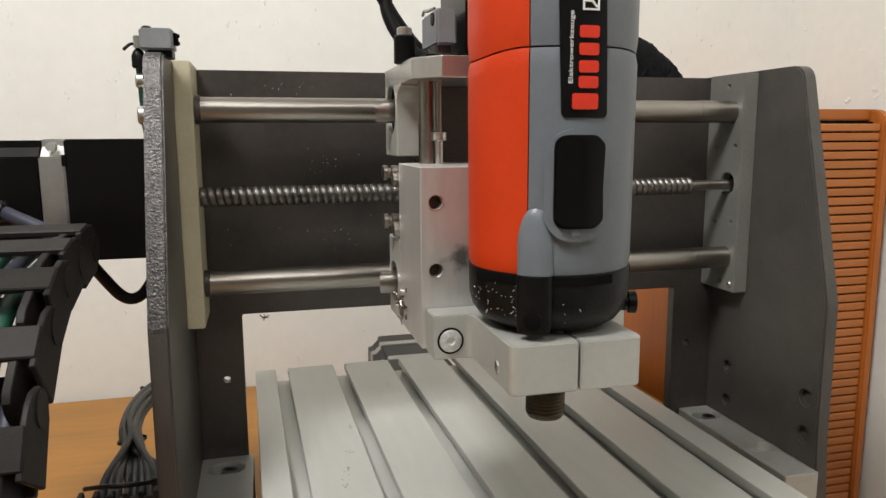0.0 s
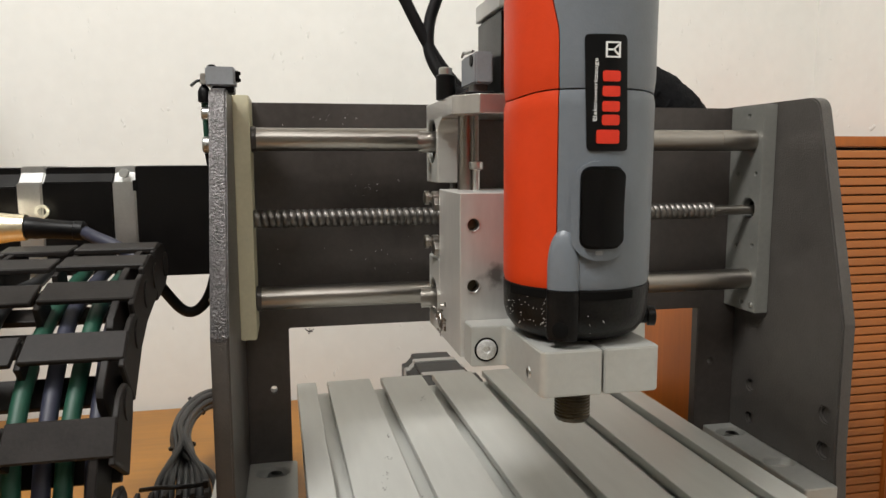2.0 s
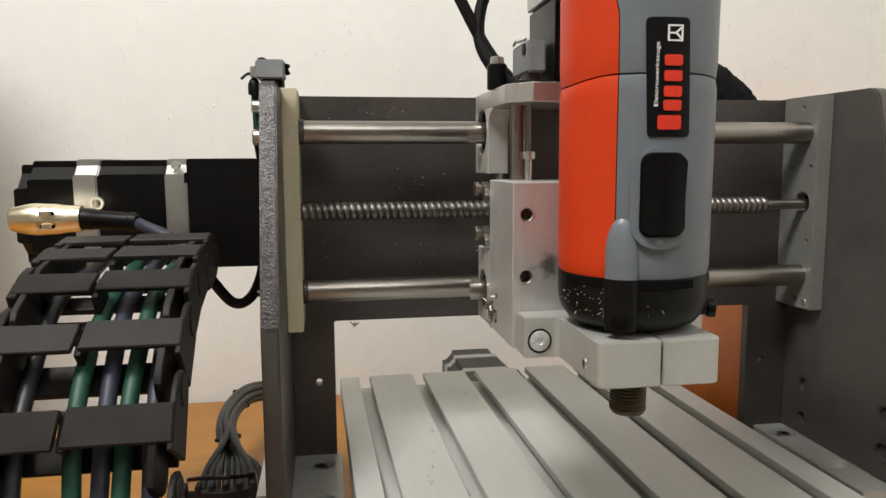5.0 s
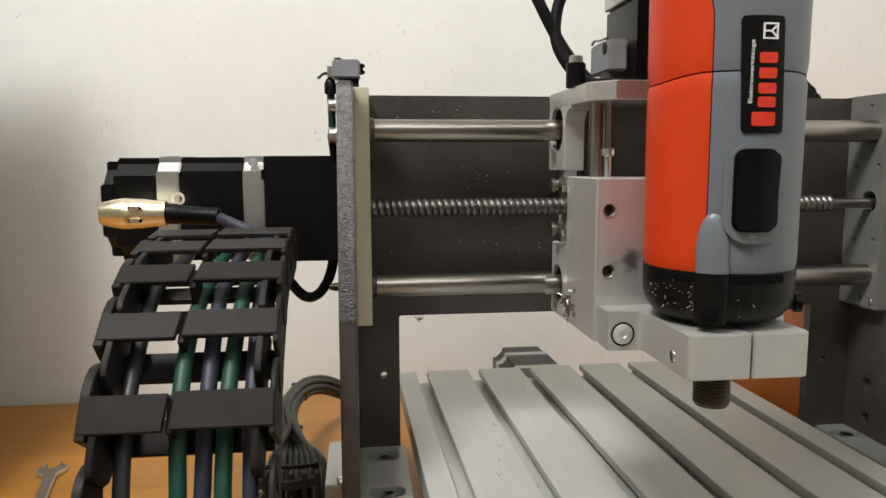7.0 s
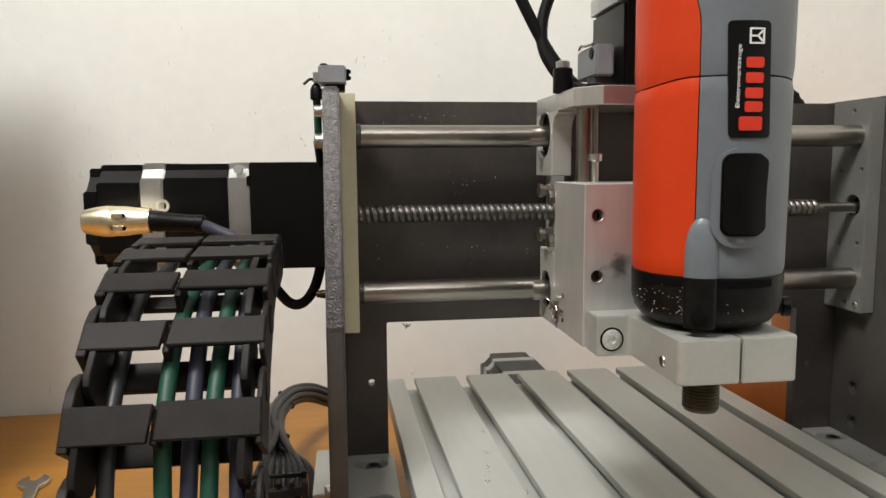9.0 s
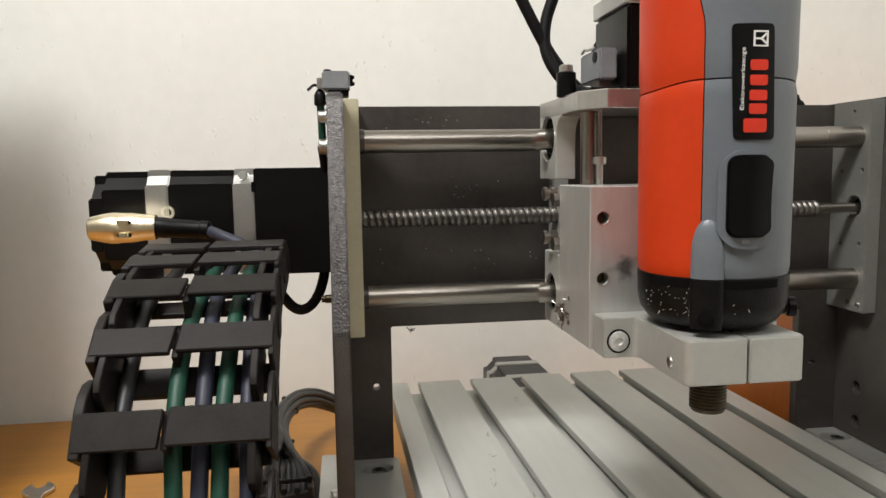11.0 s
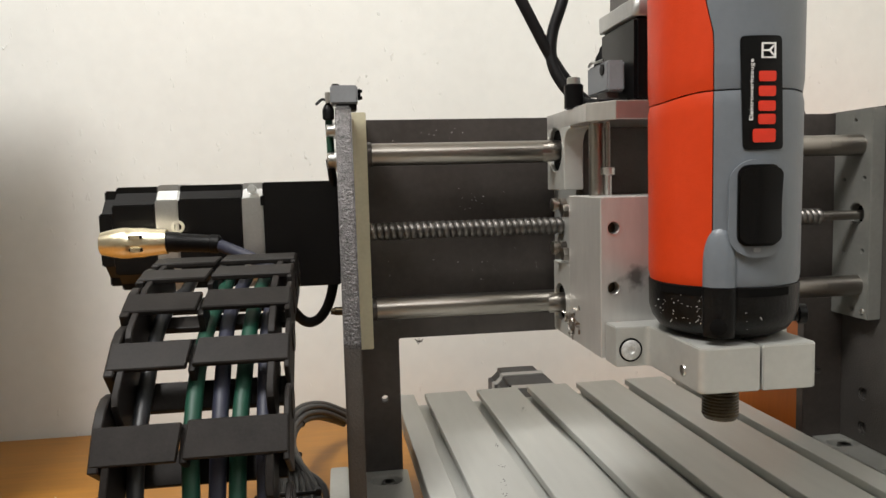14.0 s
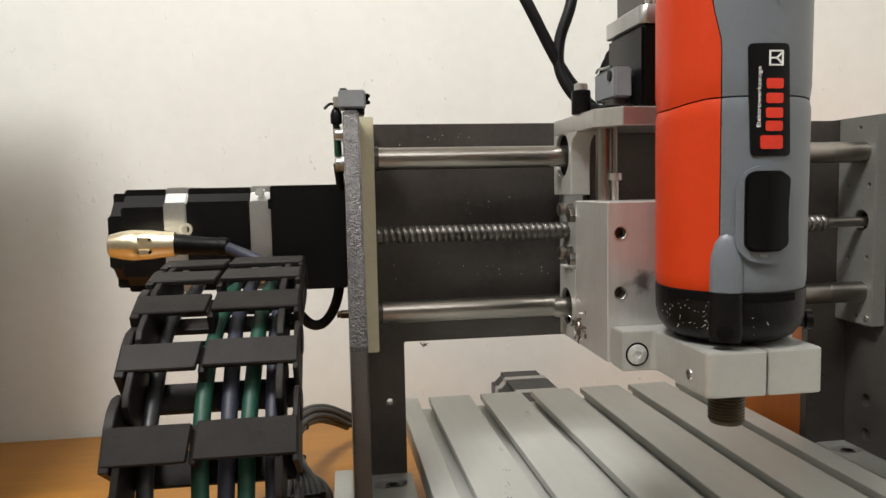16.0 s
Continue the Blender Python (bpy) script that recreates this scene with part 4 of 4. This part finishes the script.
for i, (y, z) in enumerate(BARS):
    a = Vector(BARS[max(i - 1, 0)])
    c = Vector(BARS[min(i + 1, len(BARS) - 1)])
    t = (a - c).normalized()
    n = Vector((t.y, -t.x))
    p = Vector((y, z))
    xr = CXR + min(0.0022, 0.0008 * max(0, i - 1))

    def quad(u0, u1, d0, d1):
        return [tuple(p + t * u0 + n * d0), tuple(p + t * u1 + n * d0), tuple(p + t * u1 + n * d1), tuple(p + t * u0 + n * d1)]

    wall, tongue = [tuple(p + t * u + n * d) for u, d in WALL_SHAPE], [tuple(p + t * u + n * d) for u, d in TONGUE_SHAPE]
    link = part("chain_link", prism(wall, "x", xr - 0.0030, xr, 0.0006, 1), CHAIN, chain)
    part("side_wall", prism(wall, "x", CXL, CXL + 0.0050, 0.0006, 1), CHAIN, link)
    part("tongue", prism(tongue, "x", xr - 0.0118, xr - 0.0078, 0.0005, 1), CHAIN, link)
    part("tongue", prism(tongue, "x", CXL + 0.0062, CXL + 0.0098, 0.0005, 1), CHAIN, link)
    part("pivot_disc", cyl((xr - 0.0005, *(p + t * 0.0205 + n * 0.018)), "x", 0.0014, 0.0085, seg=24), CHAIN, link)
    w = 0.0097 if i == 4 else 0.0089
    bar_l = prism(quad(-w, w, 0.0, 0.0034), "x", CXL + 0.0006, CSEAM - 0.0018, 0.0007, 1)
    bar_r = prism(quad(-w + 0.0008, w + 0.0008, -0.0006, 0.0030), "x", CSEAM + 0.0010, xr - 0.0004, 0.0007, 1)
    for b in (bar_l, bar_r):
        mid = CSEAM
        for v in b.verts:
            if abs(v.co.x - mid) < 0.006:
                d = (Vector((v.co.y, v.co.z)) - p).dot(t)
                v.co.x += 0.10 * d
    part("cross_bar", bar_l, CHAIN, link)
    part("cross_bar", bar_r, CHAIN, link)
    part("divider", prism(quad(-w, w, 0.0045, 0.029), "x", CSEAM - 0.0022, CSEAM + 0.0012, 0.0004, 1), CHAIN, link)
    part("inner_bar", prism(quad(-0.0157, 0.0027, 0.030, 0.034), "x", CXL + 0.003, xr - 0.003, 0.0006, 1), CHAIN, link)

for cx, mat, r, dep in ((-0.1785, CABLE_DARK, 0.0043, 0.022), (-0.1505, CABLE_GREEN, 0.0045, 0.020), (-0.1390, CABLE_BLUE, 0.0044, 0.021), (-0.1266, CABLE_GREEN, 0.0045, 0.020), (-0.1150, CABLE_BLUE, 0.0041, 0.022)):
    pts = []
    for i, (y, z) in enumerate(BARS):
        t = (Vector(BARS[max(i - 1, 0)]) - Vector(BARS[min(i + 1, len(BARS) - 1)])).normalized()
        q = Vector((y, z)) + Vector((t.y, -t.x)) * (dep + 0.002 * math.sin(i * 1.7 + cx * 90))
        pts.append((cx + 0.0012 * math.sin(i * 1.1 + cx * 200), q.x, q.y))
    pts = [(cx, pts[0][1] + 0.03, pts[0][2] + 0.004)] + pts
    part("inner_cable", tube(pts, r, 14, 6), mat, chain)

# ---- tied bundle of cables beside the machine ----
bundle = thing("cable_bundle", (-0.1244, 0.66, 0.0), "bundle of dark grey cables held by black cable ties", "cable bundle")
rng = random.Random(4)
SPINE = [(-0.0775, 0.945, 0.0422), (-0.1074, 0.9086, 0.0656), (-0.1287, 0.862, 0.0771), (-0.1405, 0.8116, 0.0776), (-0.1409, 0.7577, 0.0751), (-0.1318, 0.7143, 0.0708)]
for k in range(9):
    ang = 2 * math.pi * k / 8
    rr = 0.0 if k == 8 else 0.0084
    pts = [(x + rr * math.cos(ang + 0.4 * i) * 0.9, y + rr * math.sin(ang + 0.4 * i) * 0.6, z + rr * math.sin(ang + 0.4 * i)) for i, (x, y, z) in enumerate(SPINE)]
    spread = (k - 4) * 0.0064
    pts += [(-0.1244 + spread, 0.6716 + rng.uniform(-0.006, 0.006), 0.0595), (-0.1244 + spread * 1.1, 0.657 + rng.uniform(-0.006, 0.006), 0.0216), (-0.1244 + spread * 1.1, 0.645, 0.004)]
    part("cable", tube(pts, 0.0037, 10, 6), CABLE_GREY, bundle)
for (x, y, z), d in (((-0.1335, 0.8467, 0.0785), Vector((-0.7, -0.4, -0.5))), ((-0.1365, 0.7372, 0.0722), Vector((0.1, -0.2, -1)))):
    part("cable_tie", ring((x, y, z), d, 0.0128, 0.0140, 0.003), BLACK, bundle, "black cable tie")
comb = thing("cable_comb", (-0.1266, 0.636, 0.0), "black plastic cable strain relief comb", "strain relief")
for z, y in ((0.0528, 0.6426), (0.0305, 0.6359)):
    part("strap", prism([(-0.1656, y), (-0.1656, y - 0.003), (-0.1266, y - 0.010), (-0.1009, y - 0.003), (-0.1009, y)], "z", z - 0.0045, z + 0.0045, 0.0006, 1), CHAIN, comb)
part("tie", tube([(-0.1634, 0.6571, 0.0617), (-0.1433, 0.6359, 0.0718), (-0.121, 0.6315, 0.0729), (-0.102, 0.6426, 0.0684)], 0.0022, 8, 5), BLACK, comb)
part("tie_end", box(-0.1048, -0.0992, 0.638, 0.645, 0.066, 0.073, 0.0008), BLACK, comb)
for px in (-0.1667, -0.1541, -0.1415, -0.1289, -0.1163, -0.1037):
    part("post", box(px, px + 0.0045, 0.636, 0.650, 0.0, 0.0628, 0.0008), CHAIN, comb)

# ---- spanner on the desk ----
spanner = thing("spanner", (-0.41, 0.80, 0.0), "silver open-ended spanner lying on the desk", "spanner")
jaw = [(0.006, -0.05), (0.007, -0.022)] + arc(0.0, -0.004, 0.017, -50, 48, 6) + [(0.0075, 0.016), (0.007, 0.004), (0.0, -0.004), (-0.007, 0.004), (-0.0075, 0.016)] + arc(0.0, -0.004, 0.017, 132, 230, 6) + [(-0.007, -0.022), (-0.006, -0.05), (-0.006, -0.14), (0.006, -0.14)]
sb = prism(jaw, "z", 0.0005, 0.0055, 0.0007, 1)
bmesh.ops.transform(sb, verts=sb.verts, matrix=Matrix.Translation((-0.4235, 0.822, 0)) @ Matrix.Rotation(radians(14), 4, "Z"))
part("body", sb, ZINC, spanner)

# ---- swarf ----
rng = random.Random(11)


def flakes(name, spots, label, y):
    b = bmesh.new()
    for cx, cz, sx, sz, n in spots:
        for _ in range(n):
            x, z = rng.gauss(cx, sx), rng.gauss(cz, sz)
            l, w, a = rng.uniform(0.00015, 0.0007), rng.uniform(0.00008, 0.0002), rng.uniform(0, math.pi)
            c, s = math.cos(a), math.sin(a)
            q = [(-l, -w), (l, -w), (l, w), (-l, w)]
            lo = [b.verts.new((x + u * c - v * s, y, z + u * s + v * c)) for u, v in q]
            hi = [b.verts.new((x + u * c - v * s, y - 0.0003, z + u * s + v * c)) for u, v in q]
            b.faces.new(hi)
            for k in range(4):
                b.faces.new((lo[k], lo[(k + 1) % 4], hi[(k + 1) % 4], hi[k]))
    ob = mesh_ob(name, b, LABEL_WHITE, False)
    return tagged(ob, label, "swarf", "", "stuff")


flakes("swarf", [(0.055, 0.345, 0.010, 0.013, 15), (0.06, 0.285, 0.03, 0.007, 11), (0.10, 0.28, 0.02, 0.01, 5), (0.02, 0.29, 0.03, 0.02, 3), (0.02, 0.414, 0.02, 0.004, 9)], "tiny bright metal chips stuck on the gantry back plate", BACK_Y - 0.0002)
b = bmesh.new()
for k in range(60):
    a, z = radians(rng.gauss(-52, 19)), rng.gauss(0.2970, 0.0055)
    if not 0.2885 < z < 0.3075:
        continue
    r = 0.0360 + (z - 0.291) * 0.28 if z < 0.2965 else 0.0377
    l, w, k = rng.uniform(0.0001, 0.0005) * (2.6 if k % 9 == 0 else 1), rng.uniform(0.00005, 0.00014), rng.uniform(0, math.pi)
    m = Matrix.Translation((AX + (r + 0.0002) * math.sin(a), AY - (r + 0.0002) * math.cos(a), z)) @ Matrix.Rotation(a, 4, "Z") @ Matrix.Rotation(k, 4, "Y")
    bmesh.ops.create_cube(b, size=1, matrix=m @ Matrix.Diagonal((2 * l, 0.0003, 2 * w, 1)))
tagged(mesh_ob("swarf", b, SCREW_HEAD, False), "bright chips clinging to the black router nose", "swarf", "", "stuff")
b = bmesh.new()
for _ in range(40):
    x, y, z = 0.0772 - rng.uniform(0, 0.0015), rng.gauss(0.4045, 0.005), rng.gauss(0.272, 0.0045)
    m = Matrix.Translation((x, y, z)) @ Euler((rng.uniform(0, 6), rng.uniform(0, 6), rng.uniform(0, 6))).to_matrix().to_4x4()
    bmesh.ops.create_cube(b, size=1, matrix=m @ Matrix.Diagonal((0.003, 0.0012, 0.0004, 1)))
tagged(mesh_ob("swarf", b, STEEL, False), "clump of shiny metal chips on the carriage", "swarf", "", "stuff")
b = bmesh.new()
for x, y in ((0.055, 0.52), (0.066, 0.60), (0.05, 0.495), (0.118, 0.70), (0.075, 0.47), (0.062, 0.55), (0.02, 0.765), (0.085, 0.775)):
    for _ in range(5):
        m = Matrix.Translation((rng.gauss(x, 0.0016), rng.gauss(y, 0.003), TZ + 0.0004)) @ Euler((0, 0, rng.uniform(0, 6))).to_matrix().to_4x4()
        bmesh.ops.create_cube(b, size=1, matrix=m @ Matrix.Diagonal((rng.uniform(0.0005, 0.0013), 0.0006, 0.0002, 1)))
tagged(mesh_ob("swarf", b, HAMMER, False), "dark grains of dirt on the slotted table", "swarf", "", "stuff")

web = mesh_ob("cobweb", tube([(-0.006, 0.619, 0.2195), (-0.003, 0.618, 0.2172), (0.001, 0.619, 0.2165)], 0.0005, 6, 3), HAMMER)
join_b = bmesh.new()
join_b.from_mesh(web.data)
for pts in ([(-0.004, 0.619, 0.2160), (-0.001, 0.618, 0.2178), (0.002, 0.619, 0.2185)], [(-0.002, 0.619, 0.2195), (-0.002, 0.618, 0.2160), (-0.003, 0.619, 0.2145)]):
    tube(pts, 0.0004, 6, 3, join_b)
join_b.to_mesh(web.data)
join_b.free()
tagged(web, "tiny grey cobweb scrap below the gantry plate", "cobweb")

# ---- roller slats of the cabinet ----
PITCH = 0.0130
slat = box(-0.141, 0.141, -0.006, 0.006, -0.0054, 0.0054, 0.0012, 1)
slat_me = bpy.data.meshes.new("slat")
slat.to_mesh(slat_me)
slat.free()
slat_me.materials.append(SLAT)
for k in range(56):
    sl = new("slat", slat_me)
    sl.parent = cabinet
    sl.location = Vector(((CX0 + CX1) / 2 + 0.001, CY + 0.006, CTOP - 0.026 - PITCH * k)) - Vector(cabinet.location)
